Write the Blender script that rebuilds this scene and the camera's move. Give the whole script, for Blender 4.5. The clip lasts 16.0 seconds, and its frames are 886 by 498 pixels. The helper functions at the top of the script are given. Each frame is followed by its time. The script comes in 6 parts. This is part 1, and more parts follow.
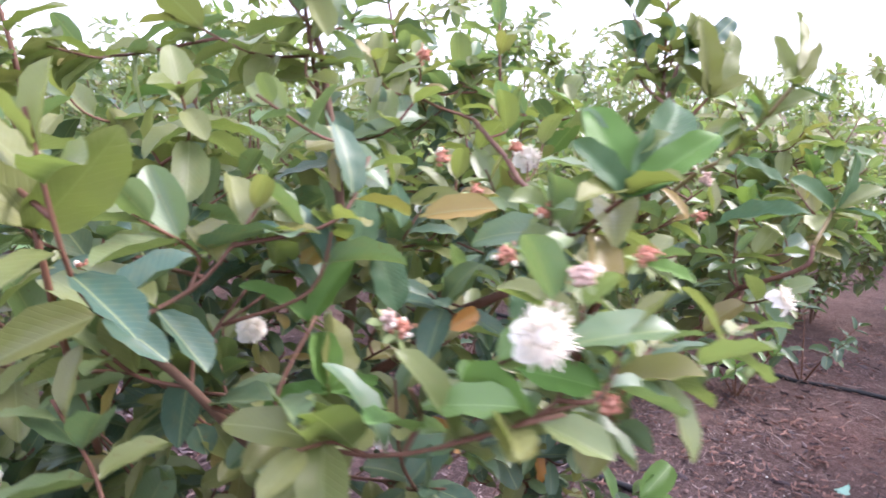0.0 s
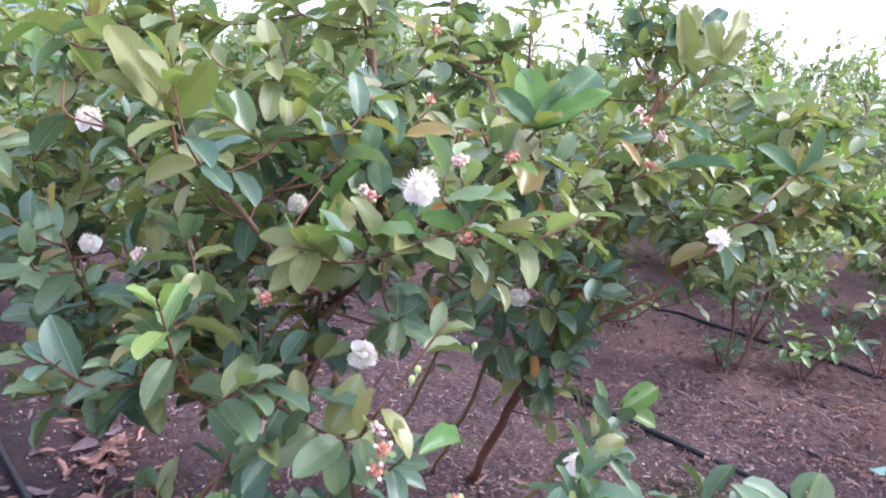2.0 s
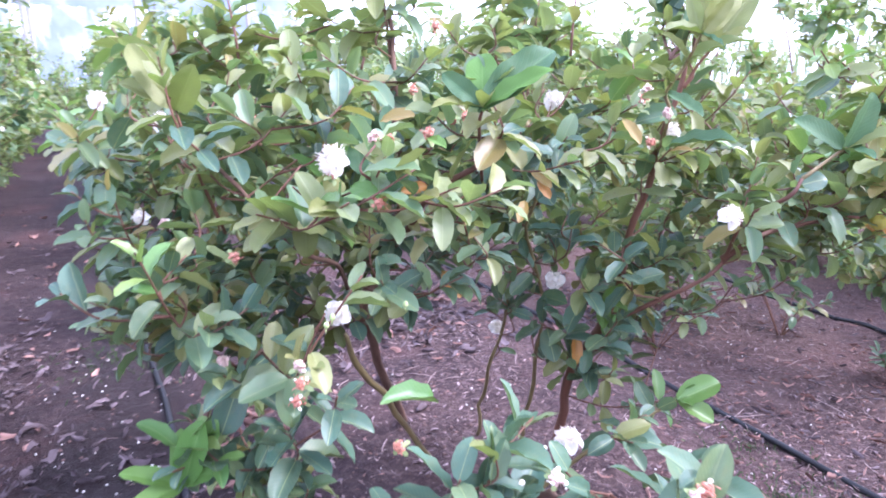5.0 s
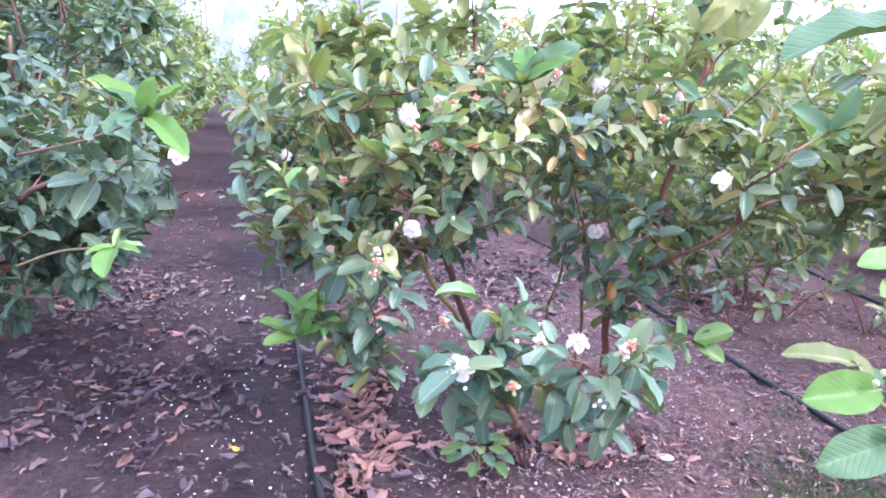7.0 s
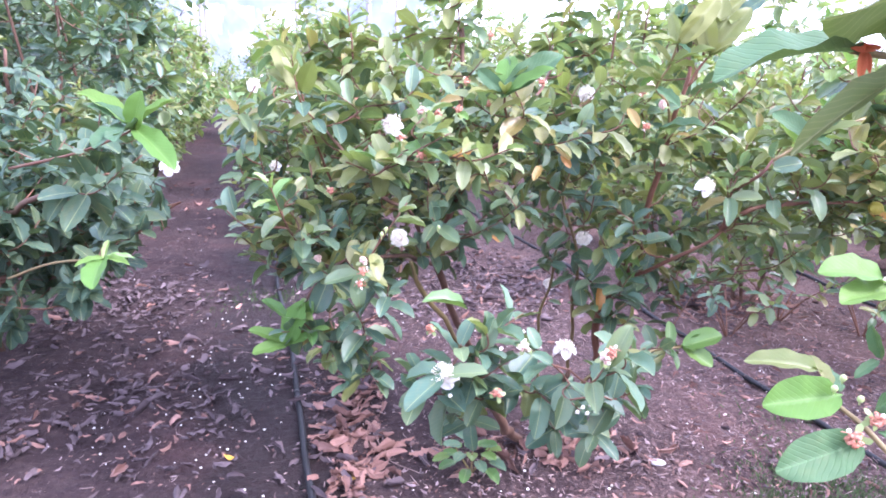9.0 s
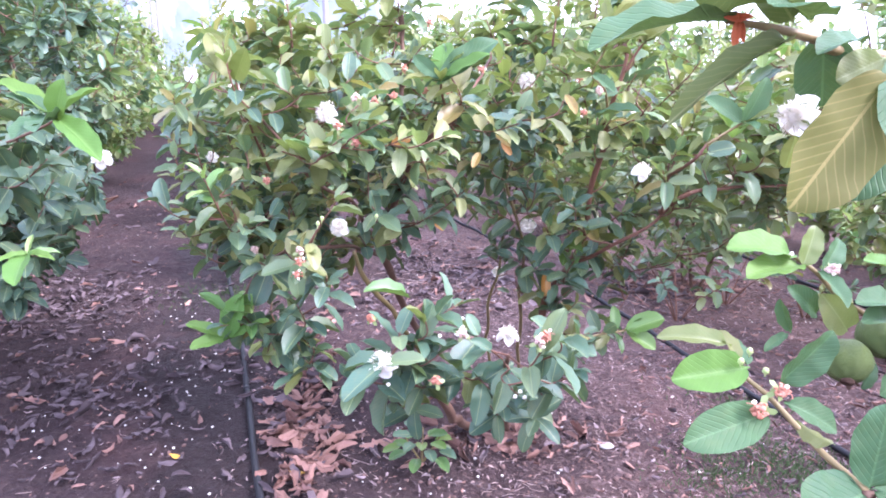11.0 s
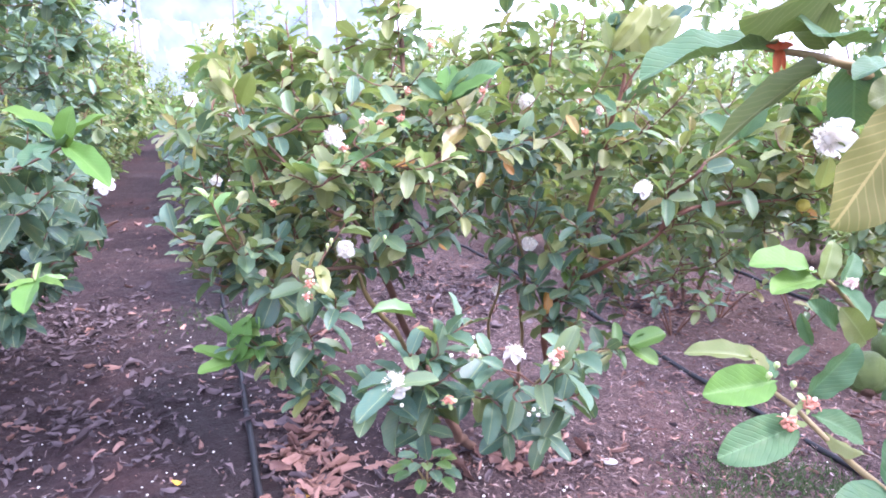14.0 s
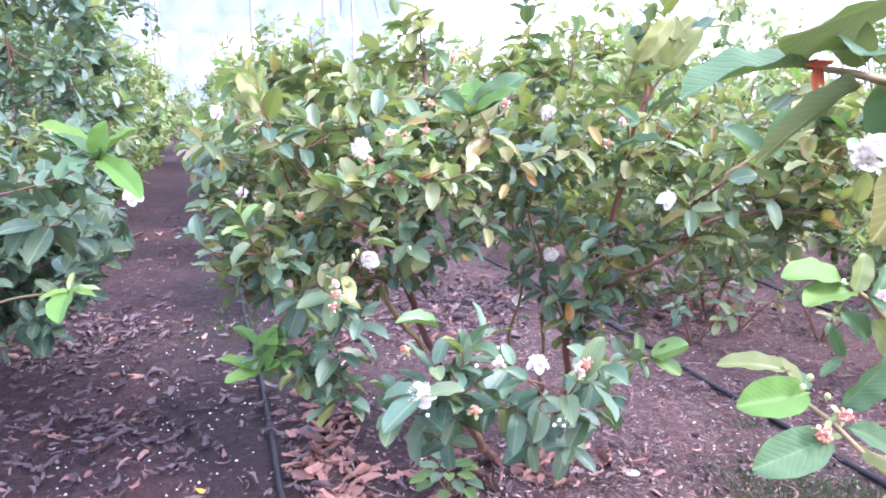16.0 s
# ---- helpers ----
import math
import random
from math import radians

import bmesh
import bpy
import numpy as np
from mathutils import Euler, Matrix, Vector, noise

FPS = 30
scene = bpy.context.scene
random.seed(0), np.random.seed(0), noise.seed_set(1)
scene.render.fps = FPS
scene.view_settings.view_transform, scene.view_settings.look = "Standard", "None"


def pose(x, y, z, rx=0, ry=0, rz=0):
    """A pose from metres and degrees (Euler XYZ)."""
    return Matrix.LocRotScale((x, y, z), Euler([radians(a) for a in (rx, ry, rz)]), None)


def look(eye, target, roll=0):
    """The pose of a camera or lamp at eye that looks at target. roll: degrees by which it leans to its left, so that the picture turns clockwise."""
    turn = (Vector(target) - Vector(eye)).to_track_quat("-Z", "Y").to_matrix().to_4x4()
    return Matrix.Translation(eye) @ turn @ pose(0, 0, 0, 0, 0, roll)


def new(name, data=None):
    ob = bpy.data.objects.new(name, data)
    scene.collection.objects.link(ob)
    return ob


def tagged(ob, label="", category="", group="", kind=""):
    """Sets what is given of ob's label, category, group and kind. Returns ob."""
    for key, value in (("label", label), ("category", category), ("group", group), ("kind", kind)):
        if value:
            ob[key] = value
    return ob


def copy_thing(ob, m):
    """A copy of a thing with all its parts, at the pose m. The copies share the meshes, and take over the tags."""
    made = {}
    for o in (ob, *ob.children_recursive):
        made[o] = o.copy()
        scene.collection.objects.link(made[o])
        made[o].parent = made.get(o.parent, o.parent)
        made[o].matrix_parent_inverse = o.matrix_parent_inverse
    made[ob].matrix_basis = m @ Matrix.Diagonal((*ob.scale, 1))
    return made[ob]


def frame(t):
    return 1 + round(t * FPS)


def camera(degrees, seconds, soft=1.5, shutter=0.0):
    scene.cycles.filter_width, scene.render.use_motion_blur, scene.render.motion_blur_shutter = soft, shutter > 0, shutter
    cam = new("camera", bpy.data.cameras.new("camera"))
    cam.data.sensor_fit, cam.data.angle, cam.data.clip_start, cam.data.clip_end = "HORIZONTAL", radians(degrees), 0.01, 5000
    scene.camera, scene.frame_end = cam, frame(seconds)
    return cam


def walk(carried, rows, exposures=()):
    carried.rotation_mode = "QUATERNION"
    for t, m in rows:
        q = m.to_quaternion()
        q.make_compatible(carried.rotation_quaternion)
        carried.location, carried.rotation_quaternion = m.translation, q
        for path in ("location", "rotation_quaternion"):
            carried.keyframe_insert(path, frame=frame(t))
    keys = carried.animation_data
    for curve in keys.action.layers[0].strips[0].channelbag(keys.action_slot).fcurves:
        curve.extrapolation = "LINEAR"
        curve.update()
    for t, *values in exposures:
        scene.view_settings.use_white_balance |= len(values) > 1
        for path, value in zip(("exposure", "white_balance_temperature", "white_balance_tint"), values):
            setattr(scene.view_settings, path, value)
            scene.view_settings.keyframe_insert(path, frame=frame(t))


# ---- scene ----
cam = camera(66.6, 16.0, soft=1.8, shutter=0.5)

PATH = [
    (0, (-0.3, 0.792, 1.075), (0.75, 2.413, 0.669), 1.16),
    (0.5, (-0.233, 0.637, 1.078), (0.691, 2.365, 0.675), -0.6),
    (1, (-0.22, 0.555, 1.069), (0.578, 2.33, 0.607), -2.1),
    (1.5, (-0.26, 0.501, 1.065), (0.476, 2.305, 0.612), 1.1),
    (2, (-0.282, 0.426, 1.056), (0.44, 2.228, 0.573), 3.9),
    (2.5, (-0.207, 0.408, 1.037), (0.512, 2.205, 0.532), 2.3),
    (3, (-0.111, 0.422, 1.044), (0.43, 2.287, 0.568), 2.7),
    (3.5, (-0.083, 0.436, 1.035), (0.274, 2.341, 0.545), 1.8),
    (3.7, (-0.086, 0.444, 1.044), (0.304, 2.346, 0.563), 0.3),
    (5.8, (0.108, 0.061, 1.028), (0.049, 2.001, 0.546), 1.9),
    (6, (0.122, 0.012, 1.025), (0.036, 1.95, 0.538), 2.6),
    (6.5, (0.159, -0.096, 1.023), (-0.044, 1.826, 0.507), 1.5),
    (7, (0.169, -0.125, 1.019), (-0.08, 1.795, 0.518), 2.0),
    (7.5, (0.15, -0.124, 1.019), (0.037, 1.815, 0.54), 1.0),
    (8, (0.168, -0.134, 1.028), (-0.012, 1.799, 0.545), 2.8),
    (8.2, (0.177, -0.135, 1.029), (-0.049, 1.791, 0.542), 2.4),
    (10.3, (0.231, -0.128, 1.02), (0.014, 1.802, 0.542), -0.2),
    (10.5, (0.239, -0.127, 1.016), (0.056, 1.801, 0.515), -0.2),
    (11, (0.244, -0.124, 1.018), (0.1, 1.807, 0.517), 1.1),
    (11.5, (0.23, -0.124, 1.018), (0.061, 1.807, 0.526), 2.0),
    (12, (0.237, -0.129, 1.012), (0.081, 1.803, 0.52), 1.0),
    (12.5, (0.236, -0.135, 1.003), (0.137, 1.798, 0.501), 1.6),
    (13, (0.228, -0.136, 1.002), (0.172, 1.796, 0.487), 1.9),
    (13.5, (0.21, -0.137, 1.02), (0.123, 1.802, 0.535), 0.7),
    (14, (0.204, -0.136, 1.023), (0.099, 1.811, 0.575), 0.4),
    (14.5, (0.202, -0.136, 1.019), (0.1, 1.811, 0.573), -0.2),
    (15, (0.202, -0.139, 1.021), (0.108, 1.805, 0.562), -0.1),
    (15.5, (0.193, -0.139, 1.021), (0.066, 1.81, 0.591), -0.4),
    (16, (0.187, -0.147, 1.028), (0.037, 1.803, 0.607), 0.1),
]
walk(cam, [(t, look(e, g, r)) for t, e, g, r in PATH], [(0, 1.54, 6050, 26), (1, 1.48, 5850, 26), (2.5, 1.72, 5600, 25), (3, 1.95, 5450, 28), (3.6, 2.00, 5400, 27), (6, 2.05, 5330, 33), (8, 2.20, 5480, 33), (12, 2.12, 5540, 31), (16, 2.19, 5540, 31)])

# ---- world, sun and exposure ----
world = bpy.data.worlds.new("hazy_sky")
scene.world = world
world.use_nodes = True
wn = world.node_tree
wn.nodes.clear()
sky = wn.nodes.new("ShaderNodeTexSky")
sky.sky_type = "NISHITA"
sky.sun_disc = False
sky.sun_elevation = radians(42)
sky.sun_rotation = radians(100)
sky.dust_density = 4.0
sky.air_density = 1.4
veil = wn.nodes.new("ShaderNodeMix")
veil.data_type = "RGBA"
veil.inputs[0].default_value = 0.75
veil.inputs[7].default_value = (10.6, 11.4, 13.2, 1)
back = wn.nodes.new("ShaderNodeBackground")
back.inputs[1].default_value = 0.12
wout = wn.nodes.new("ShaderNodeOutputWorld")
wn.links.new(sky.outputs[0], veil.inputs[6])
wn.links.new(veil.outputs[2], back.inputs[0])
wn.links.new(back.outputs[0], wout.inputs[0])

sun = new("sun", bpy.data.lights.new("sun", "SUN"))
sun.data.energy = 2.6
sun.data.angle = radians(24)
sun.data.color = (1.0, 0.95, 0.88)
sun.matrix_world = look((4.92, 0.13, 4.5), (0, 1.0, 0))


# ---- materials ----
def material(name):
    m = bpy.data.materials.new(name)
    m.use_nodes = True
    t = m.node_tree
    t.nodes.clear()
    out = t.nodes.new("ShaderNodeOutputMaterial")
    return m, t, out


def node(t, kind, values=None, operation="", data_type="", blend_type="", uv_map=""):
    n = t.nodes.new(kind)
    if data_type:
        n.data_type = data_type
    if operation:
        n.operation = operation
    if blend_type:
        n.blend_type = blend_type
    if uv_map:
        n.uv_map = uv_map
    for key, value in (values or {}).items():
        n.inputs[key].default_value = value
    return n


def ramp(t, source, stops):
    r = t.nodes.new("ShaderNodeValToRGB")
    e = r.color_ramp.elements
    while len(e) < len(stops):
        e.new(0.5)
    for k, (pos, col) in enumerate(stops):
        e[k].position = pos
        e[k].color = (*col, 1)
    t.links.new(source, r.inputs[0])
    return r.outputs[0]


def calc(t, op, a, b=0.0, c=0.0):
    n = node(t, "ShaderNodeMath", operation=op)
    for k, v in enumerate((a, b, c)):
        if isinstance(v, (int, float)):
            n.inputs[k].default_value = v
        else:
            t.links.new(v, n.inputs[k])
    return n.outputs[0]


def mixed(t, fac, a, b, blend="MIX"):
    n = node(t, "ShaderNodeMix", data_type="RGBA", blend_type=blend)
    for k, v in ((0, fac), (6, a), (7, b)):
        if isinstance(v, (int, float)):
            n.inputs[k].default_value = v
        elif isinstance(v, tuple):
            n.inputs[k].default_value = (*v, 1)
        else:
            t.links.new(v, n.inputs[k])
    return n.outputs[2]


def leaf_material(name, stops, gloss=0.38, glow=0.3, rib=1.0, spots=0.5, ribcol=(0.30, 0.34, 0.14), shine=0.55, midrib=0.020, midmix=0.5, relief=None):
    """A leaf: side ribs that run from the midrib to the edge, blotches, a waxy top and some light through it."""
    m, t, out = material(name)
    uv = node(t, "ShaderNodeUVMap", uv_map="leaf")
    sep = node(t, "ShaderNodeSeparateXYZ")
    t.links.new(uv.outputs[0], sep.inputs[0])
    u, v = sep.outputs[0], sep.outputs[1]
    side = calc(t, "ABSOLUTE", calc(t, "SUBTRACT", v, 0.5))
    slant = calc(t, "SUBTRACT", u, calc(t, "MULTIPLY", side, 0.70))
    wave = calc(t, "SINE", calc(t, "MULTIPLY", slant, 70.0))
    ribs = calc(t, "POWER", calc(t, "MULTIPLY_ADD", wave, 0.5, 0.5), 16.0)
    mid = calc(t, "LESS_THAN", side, midrib)
    obj = node(t, "ShaderNodeObjectInfo")
    isl = node(t, "ShaderNodeNewGeometry")
    rnd = calc(t, "FRACT", calc(t, "ADD", obj.outputs["Random"], isl.outputs["Random Per Island"]))
    base = ramp(t, rnd, stops)
    place = node(t, "ShaderNodeTexCoord")
    blot = node(t, "ShaderNodeTexNoise", {"Scale": 34.0, "Detail": 4.0})
    t.links.new(place.outputs["Object"], blot.inputs["Vector"])
    base = mixed(t, calc(t, "MULTIPLY", blot.outputs[0], 0.3), base, (0.105, 0.14, 0.055))
    tan = node(t, "ShaderNodeTexNoise", {"Scale": 5.0, "Detail": 3.0})
    tan.noise_dimensions = "4D"
    t.links.new(uv.outputs[0], tan.inputs["Vector"])
    t.links.new(calc(t, "MULTIPLY", rnd, 40.0), tan.inputs["W"])
    faded = calc(t, "MULTIPLY_ADD", tan.outputs[0], 3.2, -1.55)
    faded.node.use_clamp = True
    base = mixed(t, calc(t, "MULTIPLY", faded, 0.45 * spots), base, (0.245, 0.195, 0.070))
    base = mixed(t, calc(t, "MULTIPLY", ribs, 0.10 * rib), base, ribcol)
    base = mixed(t, calc(t, "MULTIPLY", mid, midmix), base, ribcol)
    fleck = node(t, "ShaderNodeTexNoise", {"Scale": 150.0, "Detail": 2.0})
    t.links.new(place.outputs["Object"], fleck.inputs["Vector"])
    base = mixed(t, calc(t, "MULTIPLY", calc(t, "GREATER_THAN", fleck.outputs[0], 0.69), spots), base, (0.13, 0.07, 0.03))
    bump = node(t, "ShaderNodeBump", {"Strength": min(0.7, 0.20 * rib) if relief is None else relief, "Distance": 0.0016})
    t.links.new(calc(t, "SUBTRACT", 1.0, calc(t, "ADD", ribs, mid)), bump.inputs["Height"])
    soft = node(t, "ShaderNodeTexNoise", {"Scale": 3.0, "Detail": 1.0})
    t.links.new(place.outputs["Object"], soft.inputs["Vector"])
    pucker = node(t, "ShaderNodeBump", {"Strength": 0.10, "Distance": 0.02})
    t.links.new(soft.outputs[0], pucker.inputs["Height"])
    t.links.new(pucker.outputs[0], bump.inputs["Normal"])
    p = node(t, "ShaderNodeBsdfPrincipled", {"Roughness": gloss, "Specular IOR Level": shine})
    rough = calc(t, "MULTIPLY_ADD", blot.outputs[0], 0.25, gloss - 0.1)
    t.links.new(rough, p.inputs["Roughness"])
    t.links.new(base, p.inputs["Base Color"])
    t.links.new(bump.outputs[0], p.inputs["Normal"])
    tr = node(t, "ShaderNodeBsdfTranslucent")
    t.links.new(mixed(t, 0.6, base, (0.16, 0.24, 0.03)), tr.inputs["Color"])
    mix = node(t, "ShaderNodeMixShader", {0: glow})
    t.links.new(p.outputs[0], mix.inputs[1])
    t.links.new(tr.outputs[0], mix.inputs[2])
    t.links.new(mix.outputs[0], out.inputs[0])
    return m


def plain_material(name, a, b, scale=20.0, rough=0.7, bump=0.3, depth=0.002, glow=0.0, stretch=(1, 1, 1), grain=0.4):
    """A surface of two mingled colours with a fine grain."""
    m, t, out = material(name)
    place = node(t, "ShaderNodeTexCoord")
    mp = node(t, "ShaderNodeMapping", {"Scale": stretch})
    t.links.new(place.outputs["Object"], mp.inputs[0])
    big = node(t, "ShaderNodeTexNoise", {"Scale": scale, "Detail": 5.0})
    fine = node(t, "ShaderNodeTexNoise", {"Scale": scale * 9, "Detail": 3.0})
    for n in (big, fine):
        t.links.new(mp.outputs[0], n.inputs["Vector"])
    info = node(t, "ShaderNodeObjectInfo")
    isl = node(t, "ShaderNodeNewGeometry")
    rnd = calc(t, "FRACT", calc(t, "ADD", info.outputs["Random"], isl.outputs["Random Per Island"]))
    f = calc(t, "ADD", calc(t, "MULTIPLY", big.outputs[0], 0.7), calc(t, "MULTIPLY_ADD", rnd, 0.5, -0.1))
    col = mixed(t, f, a, b)
    col = mixed(t, calc(t, "MULTIPLY", fine.outputs[0], grain), col, tuple(0.5 * c for c in a))
    p = node(t, "ShaderNodeBsdfPrincipled", {"Roughness": rough, "Specular IOR Level": 0.3})
    bm = node(t, "ShaderNodeBump", {"Strength": bump, "Distance": depth})
    t.links.new(calc(t, "ADD", fine.outputs[0], big.outputs[0]), bm.inputs["Height"])
    t.links.new(bm.outputs[0], p.inputs["Normal"])
    t.links.new(col, p.inputs["Base Color"])
    last = p.outputs[0]
    if glow:
        tr = node(t, "ShaderNodeBsdfTranslucent")
        t.links.new(col, tr.inputs["Color"])
        mix = node(t, "ShaderNodeMixShader", {0: glow})
        t.links.new(last, mix.inputs[1])
        t.links.new(tr.outputs[0], mix.inputs[2])
        last = mix.outputs[0]
    t.links.new(last, out.inputs[0])
    return m


MATURE = leaf_material("leaf_mature", [(0.0, (0.088, 0.172, 0.098)), (0.35, (0.142, 0.218, 0.100)), (0.7, (0.222, 0.252, 0.092)), (0.90, (0.250, 0.240, 0.082)), (1.0, (0.275, 0.190, 0.060))], gloss=0.37, glow=0.37, shine=0.6)
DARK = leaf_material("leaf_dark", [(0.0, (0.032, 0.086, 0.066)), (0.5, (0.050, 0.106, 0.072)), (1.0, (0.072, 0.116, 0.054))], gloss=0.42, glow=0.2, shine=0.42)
YOUNG = leaf_material("leaf_young", [(0.0, (0.085, 0.21, 0.052)), (0.6, (0.125, 0.245, 0.056)), (1.0, (0.20, 0.275, 0.065))], gloss=0.36, glow=0.38, spots=0.1, ribcol=(0.30, 0.42, 0.15))
OLIVE = leaf_material("leaf_olive", [(0.0, (0.150, 0.190, 0.058)), (0.75, (0.215, 0.218, 0.068)), (0.95, (0.245, 0.215, 0.066)), (1.0, (0.290, 0.180, 0.055))], gloss=0.42, glow=0.42)
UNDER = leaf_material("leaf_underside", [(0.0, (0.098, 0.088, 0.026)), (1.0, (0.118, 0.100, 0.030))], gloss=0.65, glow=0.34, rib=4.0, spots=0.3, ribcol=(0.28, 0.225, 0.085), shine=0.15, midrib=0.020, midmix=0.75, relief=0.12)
# darker copy of the underside, with shade put into its colour
UNDER_SHADED = leaf_material("leaf_underside_shaded", [(0.0, (0.070, 0.088, 0.030)), (1.0, (0.090, 0.104, 0.036))], gloss=0.6, glow=0.24, rib=3.6, spots=0.2, ribcol=(0.19, 0.19, 0.08), shine=0.25, midrib=0.030, midmix=0.7, relief=0.12)
RUST = plain_material("calyx_rust", (0.42, 0.075, 0.030), (0.66, 0.20, 0.080), 60, 0.7, 0.4, 0.001, glow=0.25)
AMBER = leaf_material("leaf_amber", [(0.0, (0.26, 0.17, 0.04)), (1.0, (0.38, 0.22, 0.045))], gloss=0.45, glow=0.35, rib=1.0, spots=0.3)
ORANGE = leaf_material("leaf_orange", [(0.0, (0.50, 0.19, 0.03)), (1.0, (0.62, 0.26, 0.05))], glow=0.35, spots=0.4)
LARGE = leaf_material("leaf_large", [(0.0, (0.030, 0.084, 0.040)), (1.0, (0.046, 0.104, 0.044))], gloss=0.55, glow=0.18, rib=2.0, spots=0.2, ribcol=(0.100, 0.185, 0.078), shine=0.22)
SPRAY = leaf_material("leaf_olive_large", [(0.0, (0.120, 0.150, 0.040)), (1.0, (0.190, 0.190, 0.052))], gloss=0.5, glow=0.32, rib=1.3, spots=0.3, ribcol=(0.20, 0.22, 0.075), shine=0.35)
FRESH = leaf_material("leaf_fresh", [(0.0, (0.080, 0.185, 0.034)), (1.0, (0.125, 0.220, 0.042))], gloss=0.5, glow=0.32, rib=1.3, spots=0.08, ribcol=(0.15, 0.26, 0.070), shine=0.22)
# field bushes: distance haze put into a paler, more translucent leaf colour
HAZY_GREEN = leaf_material("leaf_far_hazy", [(0.0, (0.130, 0.200, 0.102)), (0.5, (0.208, 0.276, 0.118)), (0.85, (0.300, 0.335, 0.132)), (1.0, (0.380, 0.355, 0.150))], rib=0.0, glow=0.54, spots=0.1)
# shade on the left bush, put into a dark bluish leaf colour
LEFT_SHADED = leaf_material("leaf_left_shaded", [(0.0, (0.019, 0.058, 0.049)), (0.5, (0.030, 0.072, 0.054)), (1.0, (0.046, 0.082, 0.042))], gloss=0.46, glow=0.16, shine=0.24)
# low growth: its shade is put into this darker blue-green
SHADY = leaf_material("leaf_shaded_blue_green", [(0.0, (0.056, 0.126, 0.090)), (0.6, (0.086, 0.162, 0.098)), (1.0, (0.136, 0.186, 0.084))], gloss=0.46, glow=0.26, shine=0.45)
GRASSY = leaf_material("leaf_sucker", [(0.0, (0.050, 0.130, 0.036)), (1.0, (0.085, 0.180, 0.050))], glow=0.3, spots=0.1, shine=0.45)
DEEP = leaf_material("leaf_deep", [(0.0, (0.040, 0.090, 0.072)), (0.6, (0.066, 0.128, 0.086)), (1.0, (0.126, 0.180, 0.092))], rib=0.0, glow=0.28, spots=0.1)
BARK = plain_material("bark_brown", (0.085, 0.046, 0.032), (0.185, 0.105, 0.068), 22, 0.75, 0.6, 0.002, stretch=(1, 1, 0.35))
RED_STEM = plain_material("stem_red", (0.095, 0.042, 0.028), (0.190, 0.088, 0.050), 30, 0.6, 0.4, 0.001, stretch=(1, 1, 0.4))
GREEN_STEM = plain_material("stem_green", (0.15, 0.125, 0.050), (0.25, 0.175, 0.078), 40, 0.5, 0.3, 0.001)
PETAL = plain_material("petal_white", (0.90, 0.86, 0.79), (0.93, 0.90, 0.84), 60, 0.55, 0.05, 0.001, glow=0.5, grain=0.04)
STAMEN = plain_material("stamen_cream", (0.91, 0.84, 0.72), (0.94, 0.89, 0.79), 90, 0.6, 0.02, 0.0005, glow=0.5, grain=0.04)
WITHER = plain_material("stamen_withered", (0.42, 0.130, 0.072), (0.72, 0.38, 0.27), 90, 0.75, 0.4, 0.001, glow=0.15)
PINKISH = plain_material("stamen_fading", (0.66, 0.42, 0.34), (0.84, 0.66, 0.56), 90, 0.7, 0.3, 0.001, glow=0.2)
CALYX = plain_material("calyx_green", (0.20, 0.27, 0.09), (0.30, 0.34, 0.14), 70, 0.5, 0.2, 0.001)
BUD = plain_material("bud_pale", (0.30, 0.40, 0.13), (0.44, 0.50, 0.22), 60, 0.45, 0.1, 0.001)
FRUIT = plain_material("fruit_green", (0.052, 0.085, 0.018), (0.135, 0.170, 0.040), 6, 0.50, 0.5, 0.02)
RIPE = plain_material("fruit_yellow", (0.38, 0.36, 0.05), (0.50, 0.40, 0.08), 45, 0.42, 0.3, 0.001)
DRY_RED = plain_material("dry_leaf_red", (0.10, 0.046, 0.036), (0.43, 0.245, 0.195), 35, 0.75, 0.5, 0.001)
DRY_GREY = plain_material("dry_leaf_grey", (0.044, 0.031, 0.034), (0.20, 0.148, 0.152), 35, 0.8, 0.5, 0.001)
YELLOW_LEAF = plain_material("fallen_leaf_yellow", (0.52, 0.27, 0.03), (0.66, 0.40, 0.07), 40, 0.6, 0.3, 0.001)
CRUMB = plain_material("fallen_petal_pale", (0.55, 0.50, 0.44), (0.72, 0.68, 0.62), 60, 0.7, 0.2, 0.001)
PEBBLE = plain_material("clod_brown", (0.10, 0.058, 0.050), (0.20, 0.125, 0.11), 30, 0.9, 0.7, 0.003)
STRAW = plain_material("straw_pale", (0.20, 0.135, 0.120), (0.46, 0.35, 0.32), 40, 0.8, 0.4, 0.001)
CHIP = plain_material("leaf_chip_pale", (0.15, 0.10, 0.10), (0.44, 0.34, 0.33), 40, 0.8, 0.4, 0.001)
TEAL = plain_material("leaf_scrap_teal", (0.16, 0.30, 0.24), (0.26, 0.42, 0.34), 40, 0.6, 0.3, 0.001)
STONE = plain_material("stone_grey", (0.30, 0.27, 0.26), (0.40, 0.37, 0.36), 30, 0.85, 0.6, 0.002)
PIPE = plain_material("pipe_black", (0.010, 0.010, 0.012), (0.026, 0.025, 0.027), 12, 0.58, 0.2, 0.0008)
PALM_BARK = plain_material("palm_bark", (0.24, 0.23, 0.23), (0.36, 0.35, 0.35), 3, 0.85, 0.5, 0.02)
FROND = plain_material("palm_frond", (0.07, 0.11, 0.06), (0.12, 0.16, 0.09), 3, 0.5, 0.2, 0.01, glow=0.3)
